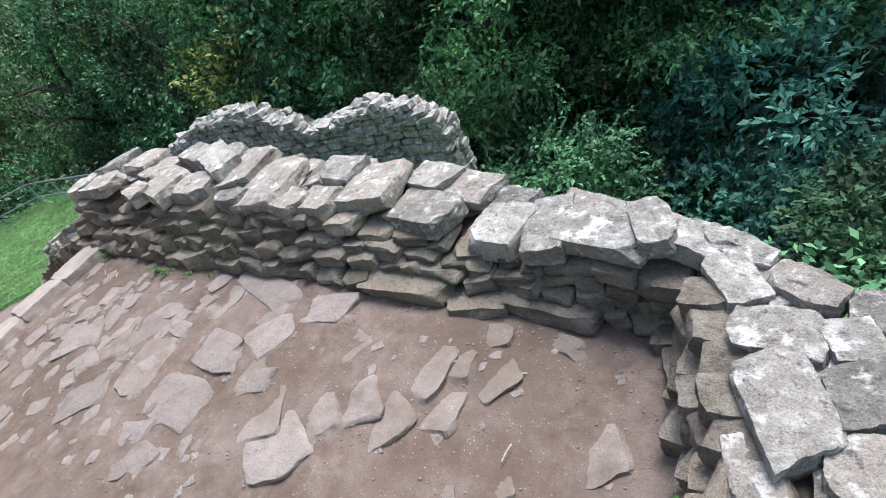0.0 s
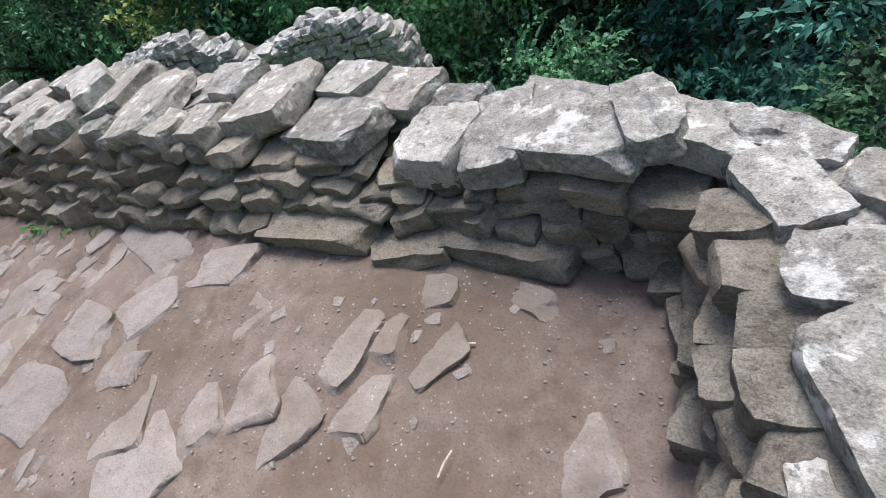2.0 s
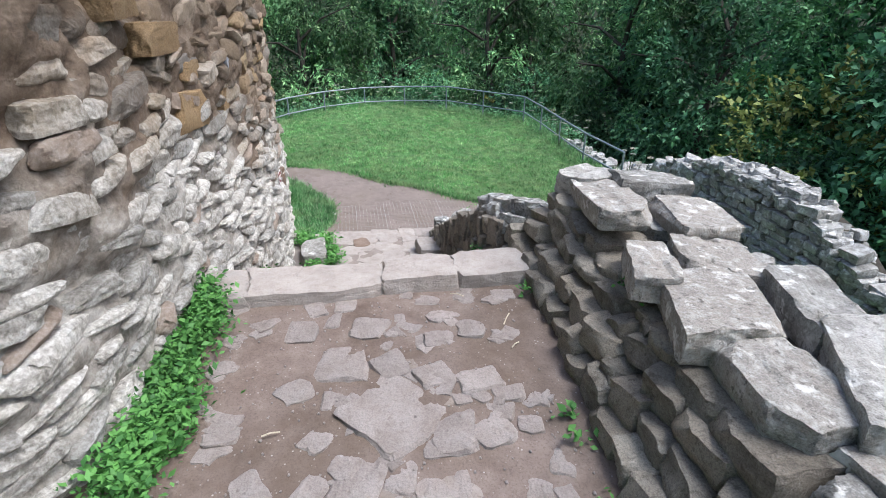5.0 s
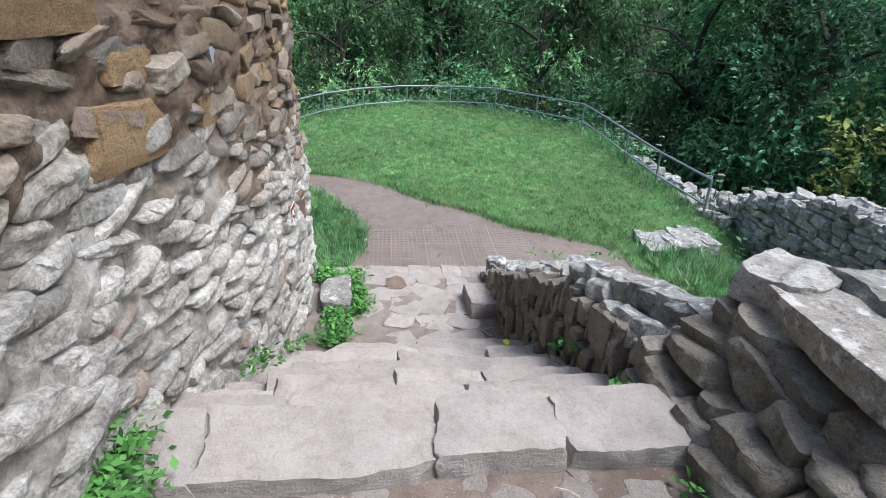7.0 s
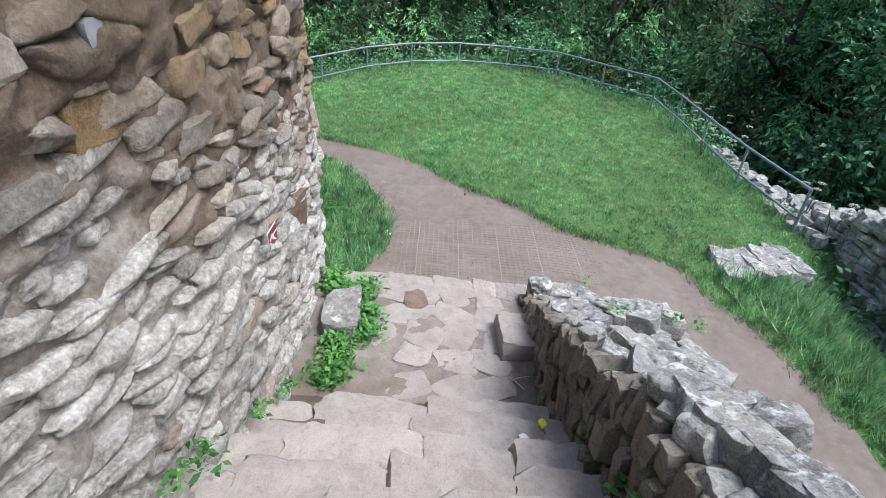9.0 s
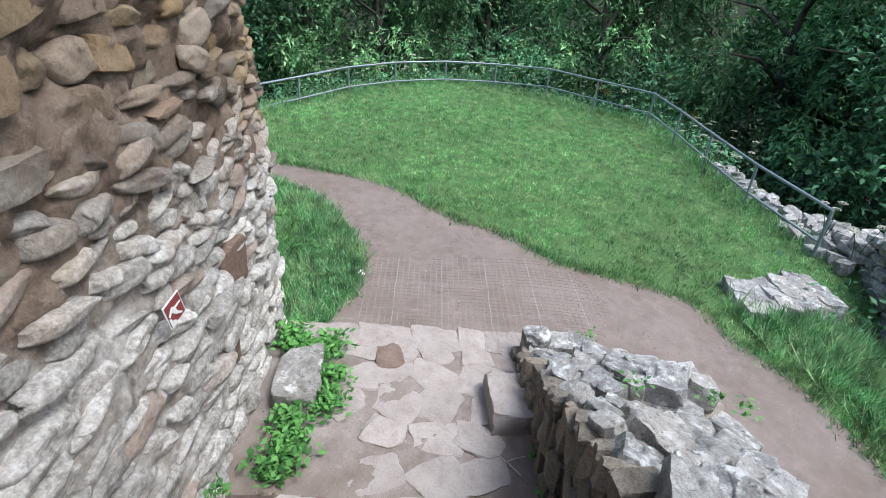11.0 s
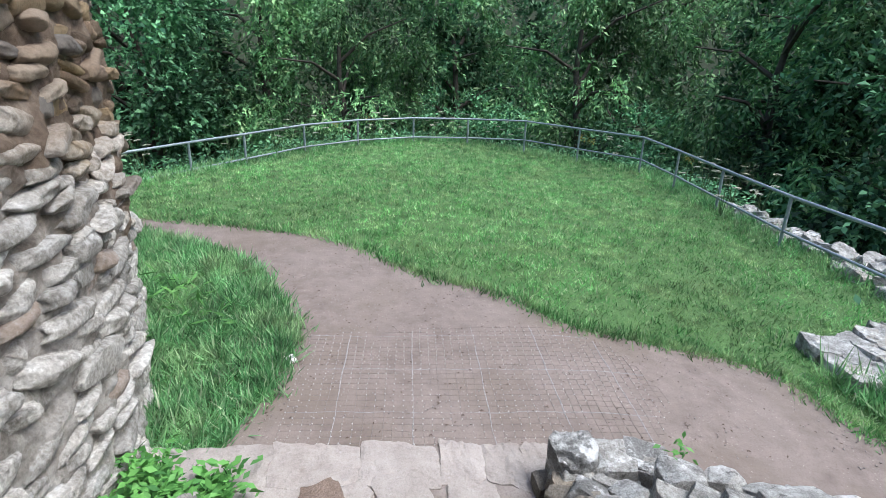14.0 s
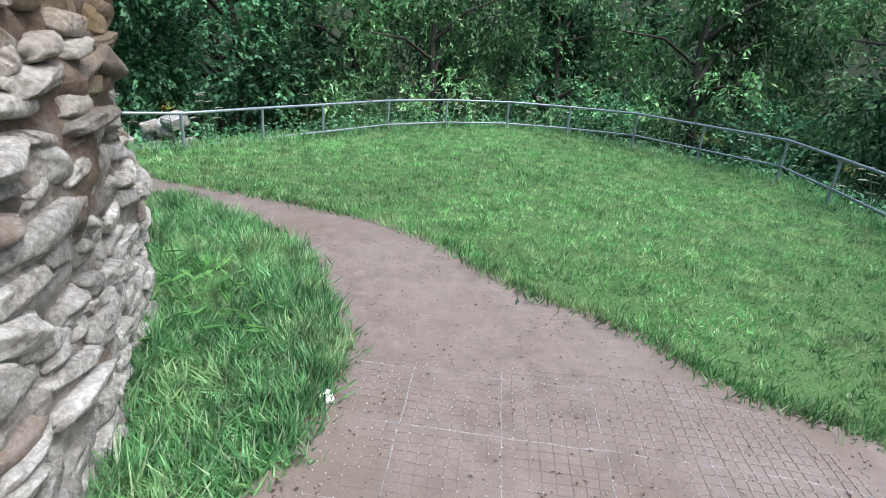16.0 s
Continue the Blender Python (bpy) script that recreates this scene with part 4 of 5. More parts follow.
def tube(name, points, radius, material, parent, label="", sides=8):
    vs, fs = [], []
    n = len(points)
    for i, p in enumerate(points):
        p = Vector(p)
        d = (Vector(points[min(i + 1, n - 1)]) - Vector(points[max(i - 1, 0)])).normalized()
        a = d.cross(Vector((0.31, 0.2, 0.93) if abs(d.z) < 0.9 else (1, 0, 0))).normalized()
        b = d.cross(a)
        r = radius if isinstance(radius, (int, float)) else radius[i]
        vs += [tuple(p + (a * math.cos(t) + b * math.sin(t)) * r) for t in [2 * math.pi * k / sides for k in range(sides)]]
    for i in range(n - 1):
        fs += [(i * sides + k, i * sides + (k + 1) % sides, (i + 1) * sides + (k + 1) % sides, (i + 1) * sides + k) for k in range(sides)]
    fs += [tuple(range(sides - 1, -1, -1)), tuple((n - 1) * sides + k for k in range(sides))]
    return put(name, mesh_of(name, vs, fs, material, True, 60), parent, None, label)


rail_top, rail_low = -1.1, -1.55
tube("top_rail", [(x, y, rail_top) for x, y in RAIL], 0.022, STEEL, rail)
tube("lower_rail", [(x, y, rail_low) for x, y in RAIL], 0.018, STEEL, rail)
for x, y in RAIL:
    tube("post", [(x, y, ground_z(x, y) - 0.15), (x, y, rail_top)], 0.023, STEEL, rail)

# low fragment of wall in the grass and stones along the edge
stub = tagged(new("wall_stub"), "low fragment of pale stone wall in the grass", "wall", kind="structure")
bits = Masonry(stub, STONE_TOP, STONE_TOP, "stone", 200)
for t in np.arange(0, 1.01, 0.17):
    for k in (-0.22, 0.0, 0.22):
        bits.add("fine", turned(-8.42 - 0.3 * t + k, 7.3 + 1.15 * t, -1.74 + rng.uniform(-0.02, 0.03), rng.uniform(-8, 8), rng.uniform(-8, 8), rng.uniform(-25, 25), 0.27, 0.24, 0.17))
        bits.add("block", turned(-8.42 - 0.3 * t + k, 7.3 + 1.15 * t, -1.86, 0, 0, rng.uniform(-15, 15), 0.26, 0.24, 0.14))
bits.flush()
edging = tagged(new("stone_edging"), "line of rough stones under the railing at the drop", "stones")
bits = Masonry(edging, STONE_TOP, STONE_TOP, "stone", 200)
for t in np.arange(0, 1, 0.03):
    x = -9.3 - 3.6 * t
    bits.add("rock", turned(x, 9.0 + rng.uniform(-0.12, 0.2), ground_z(x, 8.9) + rng.uniform(0.0, 0.08), rng.uniform(-20, 20), rng.uniform(-20, 20), rng.uniform(0, 180), rng.uniform(0.15, 0.3), rng.uniform(0.12, 0.22), 0.16))
bits.flush()

# ---------------------------------------------------------------- floor stones of the platform
for x, y, z, ln, wd, turn in FLOOR_STONES_A + FLOOR_STONES_B + FLOOR_STONES_C:
    th = 0.10 + 0.12 * min(ln, wd)
    sunk = smooth(0.5, 1.2, x)
    put("floor_stone", stone_mesh("paver", int(rng.integers(12)), MORTAR_PINK if sunk > 0.5 else STONE_FLOOR, "floor_stone"), platform, turned(x, y, platform_z(x, y) + 0.008 - 0.008 * sunk - th * 0.48, rng.uniform(-3, 3), rng.uniform(-3, 3), turn + rng.uniform(-15, 15), ln * 1.12, wd * 1.4, th))
for x, y, ln, wd, turn in ((0.05, 4.0, 0.36, 0.28, 20), (-0.5, 4.12, 0.4, 0.28, 70), (1.13, 3.6, 0.36, 0.28, 30), (1.48, 3.95, 0.36, 0.3, 80), (1.62, 3.7, 0.3, 0.24, 10), (1.89, 4.0, 0.26, 0.22, 50), (0.62, 3.4, 0.34, 0.26, 120), (0.9, 3.95, 0.3, 0.2, 60), (0.25, 3.6, 0.5, 0.4, 40), (-0.7, 3.5, 0.5, 0.36, 100), (-1.4, 3.6, 0.46, 0.4, 30), (-2.0, 3.7, 0.5, 0.36, 80)):
    put("floor_stone", stone_mesh("paver", int(rng.integers(12)), MORTAR_PINK, "floor_stone"), platform, turned(x, y, platform_z(x, y) - 0.04, rng.uniform(-1, 1), rng.uniform(-1, 1), turn, ln * 1.1, wd * 1.1, 0.08))
for k in range(170):
    x, y = 2.7 - 5.6 * rng.random() ** 0.6, rng.uniform(2.7, 4.4)
    s = rng.uniform(0.05, 0.15) if x < 0.3 else rng.uniform(0.03, 0.07)
    put("floor_stone", stone_mesh("paver", int(rng.integers(12)), STONE_FLOOR, "floor_stone"), platform, turned(x, y, platform_z(x, y) - 0.026, rng.uniform(-4, 4), rng.uniform(-4, 4), rng.uniform(0, 180), s * 1.3, s, 0.06))
gv, gf, gb = [], [], 0
for k in range(1300):
    x, y, s = rng.uniform(-2.9, 2.8), rng.uniform(2.6, 4.4), rng.uniform(0.004, 0.014)
    vv, ff = COBBLES[k % 14]
    gv.append(vv * s * np.array([1.3, 1, 0.8]) + np.array([x, y, platform_z(x, y) + s * 0.2]))
    gf += [[i + gb for i in q] for q in ff]
    gb += len(vv)
tagged(put("gravel", mesh_of("gravel", np.concatenate(gv), gf, STONE_FLOOR)), "scattered pale gravel and grit on the earth floor", "gravel", kind="stuff")

gv, gf, gb = [], [], 0
for k in range(3200):
    x, y, s = rng.uniform(-10.8, -7.3), rng.uniform(2.4, 6.9), rng.uniform(0.003, 0.011)
    if inside(ring_list, x, y):
        vv, ff = COBBLES[k % 14]
        gv.append(vv * s * np.array([1.3, 1, 0.8]) + np.array([x, y, ground_z(x, y) + 0.022 + s * 0.2]))
        gf += [[i + gb for i in q] for q in ff]
        gb += len(vv)
tagged(put("path_grit", mesh_of("path_grit", np.concatenate(gv), gf, STONE_FLOOR)), "fine pale grit scattered over the path", "grit", kind="stuff")
gv, gf, gb = [], [], 0
for k in range(900):
    x, y, s, a = rng.uniform(-10.8, -7.3), rng.uniform(2.4, 6.9), rng.uniform(0.005, 0.015), rng.uniform(0, 6.28)
    if inside(ring_list, x, y):
        z, c, d = ground_z(x, y) + 0.026, math.cos(a) * s, math.sin(a) * s
        gv += [(x - c, y - d, z + 0.002), (x + d * 0.4, y - c * 0.4, z + 0.006), (x + c, y + d, z + 0.002), (x - d * 0.4, y + c * 0.4, z + 0.003)]
        gf.append((gb, gb + 1, gb + 2, gb + 3))
        gb += 4
tagged(put("fallen_leaves", mesh_of("fallen_leaves", gv, gf, plain_material("dry_brown_leaf", (0.07, 0.045, 0.03), 0.8, 0, 0.4, 60))), "small dry brown leaf scraps lying on the path", "leaves", kind="stuff")

# ---------------------------------------------------------------- leaves, trees and grass


def leaf_mesh(name, base, direction, length, width, material, seed=0, fold=0.25):
    """One mesh of many pointed leaves: base points, unit directions, lengths and widths."""
    r = np.random.default_rng(seed)
    n = len(base)
    side = np.cross(direction, r.normal(size=(n, 3)) * 0.5 + np.array([0, 0, 1.0]))
    side /= np.linalg.norm(side, axis=1, keepdims=True) + 1e-9
    up = np.cross(side, direction)
    mid = base + direction * (length * 0.45)[:, None] + up * (width * fold)[:, None]
    v = np.stack([base, mid + side * (width / 2)[:, None], base + direction * length[:, None], mid - side * (width / 2)[:, None]], 1).reshape(-1, 3)
    me = bpy.data.meshes.new(name)
    me.vertices.add(4 * n)
    me.vertices.foreach_set("co", v.astype(np.float32).ravel())
    me.loops.add(4 * n)
    me.loops.foreach_set("vertex_index", np.arange(4 * n, dtype=np.int32))
    me.polygons.add(n)
    me.polygons.foreach_set("loop_start", np.arange(0, 4 * n, 4, dtype=np.int32))
    me.update(calc_edges=True)
    me.materials.append(material)
    return me


def unit(a):
    return a / (np.linalg.norm(a, axis=1, keepdims=True) + 1e-9)


def crown_mesh(name, material, seed, radii, lumps, sprays, per, size, droop, lump_size, slim, flat=0.0):
    """A crown of leafy lumps: each lump carries sprays, each spray a row of leaves."""
    r = np.random.default_rng(seed)
    d = unit(r.normal(size=(lumps, 3)))
    centre = d * np.array(radii) * r.uniform(0.55, 1.0, (lumps, 1))
    centre[:, 2] *= 1 + 0.1 * r.normal(size=lumps)
    rad = r.uniform(0.6, 1.25, lumps) * lump_size
    c = np.repeat(np.arange(lumps), sprays)
    out = unit(r.normal(size=(len(c), 3)) + d[c] * 0.8)
    start = centre[c] + out * (rad[c] * r.uniform(0.35, 1.0, len(c)))[:, None] * np.array([1, 1, 1 - flat * 0.5])
    aim = out * np.array([1, 1, 1 - flat]) + r.normal(size=(len(c), 3)) * 0.4
    aim[:, 2] -= droop
    aim = unit(aim)
    s = np.repeat(np.arange(len(c)), per)
    t = np.tile(np.linspace(0.05, 1, per), len(c))
    reach = r.uniform(0.35, 0.75, len(c))[s] * lump_size
    pos = start[s] + aim[s] * (t * reach)[:, None]
    pos[:, 2] -= droop * 0.35 * t ** 2 * reach
    way = aim[s] + r.normal(size=(len(s), 3)) * 0.65
    way[:, 2] -= droop * 0.6
    ln = size * r.uniform(0.6, 1.3, len(s))
    return leaf_mesh(name, pos, unit(way), ln, ln * slim * r.uniform(0.8, 1.2, len(s)), material, seed)


def tree(label, material, seed, height, radii, lumps, sprays, per, size, droop, slim, lump_size=1.0, flat=0.0):
    r = np.random.default_rng(seed)
    t = tagged(new("tree"), label, "tree", "trees round the ruin")
    bend = [(0.25 * math.sin(z * 0.7 + seed), 0.25 * math.cos(z * 0.6 + seed), z) for z in np.linspace(-0.6, height * 0.8, 8)]
    tube("trunk", bend, list(np.linspace(0.24, 0.07, 8)), BARK, t, "", 9)
    for k in range(9):
        z = height * (0.25 + 0.06 * k)
        a = k * 2.4 + seed
        p = Vector((0.25 * math.sin(z * 0.7 + seed), 0.25 * math.cos(z * 0.6 + seed), z))
        q = Vector((math.cos(a) * radii[0] * 0.85, math.sin(a) * radii[1] * 0.85, height * 0.12 + r.uniform(-0.6, 0.5)))
        tube("limb", [tuple(p), tuple(p + q * 0.45 + Vector((0, 0, 0.3))), tuple(p + q)], [0.075, 0.05, 0.02], BARK, t, "", 6)
    cr = put("crown", crown_mesh("crown", material, seed, radii, lumps, sprays, per, size, droop, lump_size, slim, flat), t, Matrix.Translation((0, 0, height * 0.56)))
    return t


GROVE_A = [(8.5, 15.5, 0, 1.0), (4.5, 17.5, 60, 1.1), (0.5, 16.8, 130, 1.0), (-8.0, 16.0, 200, 1.05), (-24.5, -5.0, 90, 1.15), (-21.5, -9.0, 150, 1.1), (-17, -12, 220, 1.1), (-29, 5.0, 300, 1.35), (-29, -8, 10, 1.35), (-20, 16.5, 250, 1.2), (-14.8, 14.2, 240, 0.95), (12, 12, 33, 1.0), (-4, 21, 75, 1.35), (3, 22, 140, 1.35), (-12, 20.5, 190, 1.35), (10, 20, 20, 1.35)]
GROVE_B = [(-18.6, 13.4, 0, 0.95), (-23.2, 9.6, 70, 0.95), (-24.2, 5.4, 160, 0.9), (-26, -1.0, 20, 1.05), (-26.5, 12.5, 310, 1.2), (-22.8, 2.0, 100, 0.8)]
GROVE_D = [(-2.6, 14.6, 0, 1.0), (-5.4, 15.8, 120, 1.05), (-11.6, 16.2, 240, 1.0), (2.0, 15.2, 60, 0.9)]


def plant(model, places):
    first = True
    for x, y, turn, k in places:
        m = turned(x, y, ground_z(x, y) - 0.1, 0, 0, turn, 1, 1, 1)
        if first:
            model.matrix_basis, model.scale = m, (k, k, k)
            first = False
        else:
            ob = copy_thing(model, m)
            ob.scale = (k, k, k)


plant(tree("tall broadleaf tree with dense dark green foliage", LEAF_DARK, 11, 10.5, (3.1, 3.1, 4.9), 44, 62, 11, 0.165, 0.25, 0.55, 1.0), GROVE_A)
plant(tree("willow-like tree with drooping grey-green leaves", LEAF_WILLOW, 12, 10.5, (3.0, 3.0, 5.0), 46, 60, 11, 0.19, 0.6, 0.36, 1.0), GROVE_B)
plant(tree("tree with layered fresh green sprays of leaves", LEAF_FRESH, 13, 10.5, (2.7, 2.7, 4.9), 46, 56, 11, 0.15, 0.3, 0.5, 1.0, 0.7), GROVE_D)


def shrub(label, material, seed, radii, lumps, sprays, per, size, droop, slim, lump_size):
    t = tagged(new("shrub"), label, "shrub", "shrubs on the slope")
    for k in range(5):
        a = k * 1.3 + seed
        tube("stem", [(0, 0, -0.3), (0.4 * math.cos(a) * radii[0], 0.4 * math.sin(a) * radii[1], radii[2] * 0.8), (0.75 * math.cos(a) * radii[0], 0.75 * math.sin(a) * radii[1], radii[2] * 1.5)], [0.05, 0.035, 0.012], BARK, t, "", 6)
    put("foliage", crown_mesh("foliage", material, seed, radii, lumps, sprays, per, size, droop, lump_size, slim), t, Matrix.Translation((0, 0, radii[2] * 0.95)))
    return t


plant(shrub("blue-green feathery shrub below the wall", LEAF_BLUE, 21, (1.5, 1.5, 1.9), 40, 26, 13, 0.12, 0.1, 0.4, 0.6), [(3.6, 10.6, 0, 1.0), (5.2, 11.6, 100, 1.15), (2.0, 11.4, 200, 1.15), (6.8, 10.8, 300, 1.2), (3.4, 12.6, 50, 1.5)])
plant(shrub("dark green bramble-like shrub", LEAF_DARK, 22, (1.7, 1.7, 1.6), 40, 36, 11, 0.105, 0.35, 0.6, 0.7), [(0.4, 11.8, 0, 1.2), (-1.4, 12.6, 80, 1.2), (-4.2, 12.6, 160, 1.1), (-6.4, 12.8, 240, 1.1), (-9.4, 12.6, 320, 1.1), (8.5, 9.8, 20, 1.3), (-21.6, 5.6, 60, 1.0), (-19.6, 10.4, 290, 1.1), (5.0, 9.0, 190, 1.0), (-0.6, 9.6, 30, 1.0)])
plant(shrub("hazel shrub with yellowing rounded leaves", LEAF_YELLOW, 23, (1.1, 1.1, 1.7), 30, 22, 10, 0.085, 0.15, 0.75, 0.7), [(-9.8, 13.2, 0, 1.7)])


def in_ring(poly, x, y):
    a = np.array(poly)
    b = np.roll(a, -1, 0)
    hit = np.zeros(len(x), bool)
    for (x0, y0), (x1, y1) in zip(a, b):
        if y0 != y1:
            hit ^= ((y0 > y) != (y1 > y)) & (x < (x1 - x0) * (y - y0) / (y1 - y0) + x0)
    return hit


TOWER_SIDE = [(-7.2, 2.5), (-8.8, 1.85), (-9.6, 1.0), (-10.0, -1.5), (-11.3, -1.5), (-10.8, 0.83), (-10.02, 2.2), (-8.96, 2.86), (-8.46, 3.08), (-7.8, 3.1), (-7.2, 2.95)]
OUTER_SIDE = PATH_OUT + [(-2.0, 8.8), (-9.2, 9.2)] + RAIL + [(-12.6, -4.0)]


def blades(name, poly, count, length, width, material, seed, lean=0.5, box=None):
    r = np.random.default_rng(seed)
    a = np.array(poly)
    lo, hi = (a.min(0), a.max(0)) if box is None else (np.array(box[:2]), np.array(box[2:]))
    x, y = r.uniform(lo[0], hi[0], count), r.uniform(lo[1], hi[1], count)
    keep = in_ring(poly, x, y)
    x, y = x[keep], y[keep]
    n = len(x)
    z = np.array([ground_z(p, q) for p, q in zip(x, y)])
    tuft = np.array([noise.noise(Vector((p * 1.7, q * 1.7, 1))) for p, q in zip(x, y)])
    clump = np.array([noise.noise(Vector((p * 6, q * 6, 8))) for p, q in zip(x, y)])
    way = np.stack([r.normal(size=n) * lean, r.normal(size=n) * lean, np.ones(n)], 1)
    ln = length * r.uniform(0.5, 1.3, n) * (1 + 0.5 * tuft) * np.clip(1 + 0.9 * clump, 0.35, 2)
    return leaf_mesh(name, np.stack([x, y, z - 0.01], 1), unit(way), ln, width * r.uniform(0.7, 1.3, n), material, seed, 0.1)


def verge(line, count, spread, length, width, material, seed, side=1):
    """Longer tufts along an edge."""
    r = np.random.default_rng(seed)
    pts = np.array([(p.x, p.y) for p in curve_points(line, 0.05)])
    i = r.integers(len(pts), size=count)
    x = pts[i, 0] + r.normal(size=count) * spread
    y = pts[i, 1] + r.normal(size=count) * spread
    z = np.array([ground_z(p, q) for p, q in zip(x, y)])
    way = np.stack([r.normal(size=count) * 0.6, r.normal(size=count) * 0.6, np.ones(count)], 1)
    ln = length * r.uniform(0.4, 1.3, count)
    return leaf_mesh("grass_verge", np.stack([x, y, z], 1), unit(way), ln, width * r.uniform(0.7, 1.3, count), material, seed, 0.1)


tagged(put("lawn_grass", blades("lawn_grass", OUTER_SIDE, 380000, 0.065, 0.01, GRASS, 31, 0.85)), "short mown green lawn with paler dry tufts", "grass", kind="stuff")
tagged(put("tall_grass", blades("tall_grass", TOWER_SIDE, 90000, 0.15, 0.009, GRASS_TALL, 32, 0.8)), "longer green grass between tower and path", "grass", kind="stuff")
tagged(put("bank_grass", blades("bank_grass", [(-8.3, 7.05), (-7.5, 7.1), (-7.0, 7.3), (-6.0, 7.4), (-4.0, 7.6), (-4.0, 9.0), (-8.0, 9.2), (-8.2, 7.2)], 30000, 0.2, 0.011, GRASS_TALL, 33, 0.6)), "rough long grass on the bank beside the path", "grass", kind="stuff")
tagged(put("verge_grass", verge(PATH_OUT[1:16], 9000, 0.06, 0.1, 0.01, GRASS, 34)), "grass tufts along the path's edge", "grass", kind="stuff")
tagged(put("verge_grass", verge(PATH_IN[1:6], 6000, 0.06, 0.13, 0.01, GRASS_TALL, 35)), "grass tufts along the path's edge", "grass", kind="stuff")
tagged(put("rough_grass", verge([(x - 0.15 * (x < -15), y + 0.15 * (y > 8)) for x, y in RAIL], 14000, 0.16, 0.14, 0.012, GRASS_TALL, 36)), "uncut grass and weeds under the railing", "grass", kind="stuff")


def weeds(label, spots, count, spread, length, slim, material, seed, lift=0.05, height=0.1):
    """A patch of broad-leaved weeds."""
    r = np.random.default_rng(seed)
    s = np.array(spots)
    i = r.integers(len(s), size=count)
    pos = s[i] + r.normal(size=(count, 3)) * np.array([spread, spread, 0.0])
    pos[:, 2] += r.uniform(0, height, count)
    way = unit(np.stack([r.normal(size=count), r.normal(size=count), r.uniform(-0.3, 0.7, count)], 1))
    ln = length * r.uniform(0.5, 1.25, count)
    return tagged(put("weeds", leaf_mesh("weeds", pos, way, ln, ln * slim, material, seed, 0.15)), label, "weeds", kind="stuff")


weeds("bright green broad-leaved weeds at the tower's foot", [(x, 2.56 + 0.04 * math.sin(x * 9), floor_z(x)) for x in np.arange(-2.95, -1.5, 0.08)], 6500, 0.07, 0.046, 0.5, LEAF_WEED, 41, height=0.17)
weeds("green weeds round the slab on the landing", [(-6.1, 2.95, -1.46), (-5.9, 3.0, -1.46), (-5.75, 2.95, -1.46), (-6.75, 3.0, -1.44), (-6.85, 2.85, -1.44), (-6.9, 3.1, -1.44), (-6.55, 3.14, -1.46), (-6.3, 3.16, -1.46), (-7.0, 2.75, -1.42)], 2400, 0.065, 0.06, 0.5, LEAF_WEED, 42, height=0.13)
weeds("small green plants in the joints of the stair wall", [(-5.9, 4.56, -1.4), (-5.6, 4.56, -1.35), (-4.7, 4.58, -0.75), (-4.2, 4.55, -0.45), (-4.0, 4.52, -0.3), (-3.3, 4.52, -0.05), (-2.7, 4.5, 0.0), (-1.65, 4.42, -0.06), (-1.5, 4.4, -0.07)], 170, 0.03, 0.05, 0.6, LEAF_WEED, 43, height=0.07)
weeds("small weeds in the joints beside the tower", [(-4.9, 2.72, -0.9), (-4.3, 2.7, -0.55), (-4.15, 2.68, -0.5), (-5.35, 2.78, -1.15)], 160, 0.04, 0.05, 0.5, LEAF_WEED, 44, height=0.06)
weeds("small green plants between the cap stones", [(-2.1, 4.85, 0.36), (-1.95, 4.85, 0.38), (-5.4, 5.2, -0.4), (-5.6, 4.9, -0.5), (-5.3, 5.3, -0.36), (-6.6, 5.0, -0.95), (-1.2, 4.4, -0.1), (-0.9, 4.42, -0.12), (2.95, 3.42, -0.3)], 300, 0.03, 0.032, 0.55, LEAF_WEED, 45, height=0.04)
weeds("nettles and brambles on the slope beyond the railing", [(x + dx, y + dy, ground_z(x + dx, y + dy)) for x, y in [tuple(p) for p in curve_points(RAIL, 0.3)] for k in (0.9, 1.9, 2.8) if not (x > -13.5 and y > 8 and k < 2) for dx, dy in [((x + 12.0) / math.hypot(x + 12, y - 4.2) * k, (y - 4.2) / math.hypot(x + 12, y - 4.2) * k)]], 14000, 0.25, 0.1, 0.5, LEAF_DARK, 46, height=0.3)
weeds("brambles on the slope round the ruined wall", [(x, y, ground_z(x, y)) for x in np.arange(-8.5, 7, 0.5) for y in (6.6, 7.6, 8.8, 11.6, 12.4) if not (x < -3.5 and y < 8)], 16000, 0.35, 0.12, 0.5, LEAF_DARK, 47, height=0.5)

# ---------------------------------------------------------------- umbel flowers beyond the railing
umbel = tagged(new("cow_parsley"), "tall cow parsley with flat white flower heads", "flower", "flowers behind the railing")
for k in range(4):
    a = k * 1.7
    top = (0.16 * math.cos(a), 0.16 * math.sin(a), 0.36 + 0.11 * k)
    tube("stem", [(0, 0, 0), (top[0] * 0.4, top[1] * 0.4, 0.35), top], [0.006, 0.005, 0.003], STEM, umbel, "", 5)
    r = np.random.default_rng(k)
    nb = 60
    ang, rad = r.uniform(0, 6.28, nb), 0.05 * np.sqrt(r.uniform(0, 1, nb))
    pos = np.stack([top[0] + rad * np.cos(ang), top[1] + rad * np.sin(ang), top[2] + 0.02 - rad * 0.2], 1)
    tagged(put("flower_head", leaf_mesh("flower_head", pos, unit(np.stack([np.cos(ang), np.sin(ang), 0.3 + 0 * ang], 1)), np.full(nb, 0.022), np.full(nb, 0.018), PETAL_WHITE, k), umbel), kind="stuff")
ragwort = tagged(new("ragwort"), "yellow-flowered weed behind the railing", "flower", "flowers behind the railing")
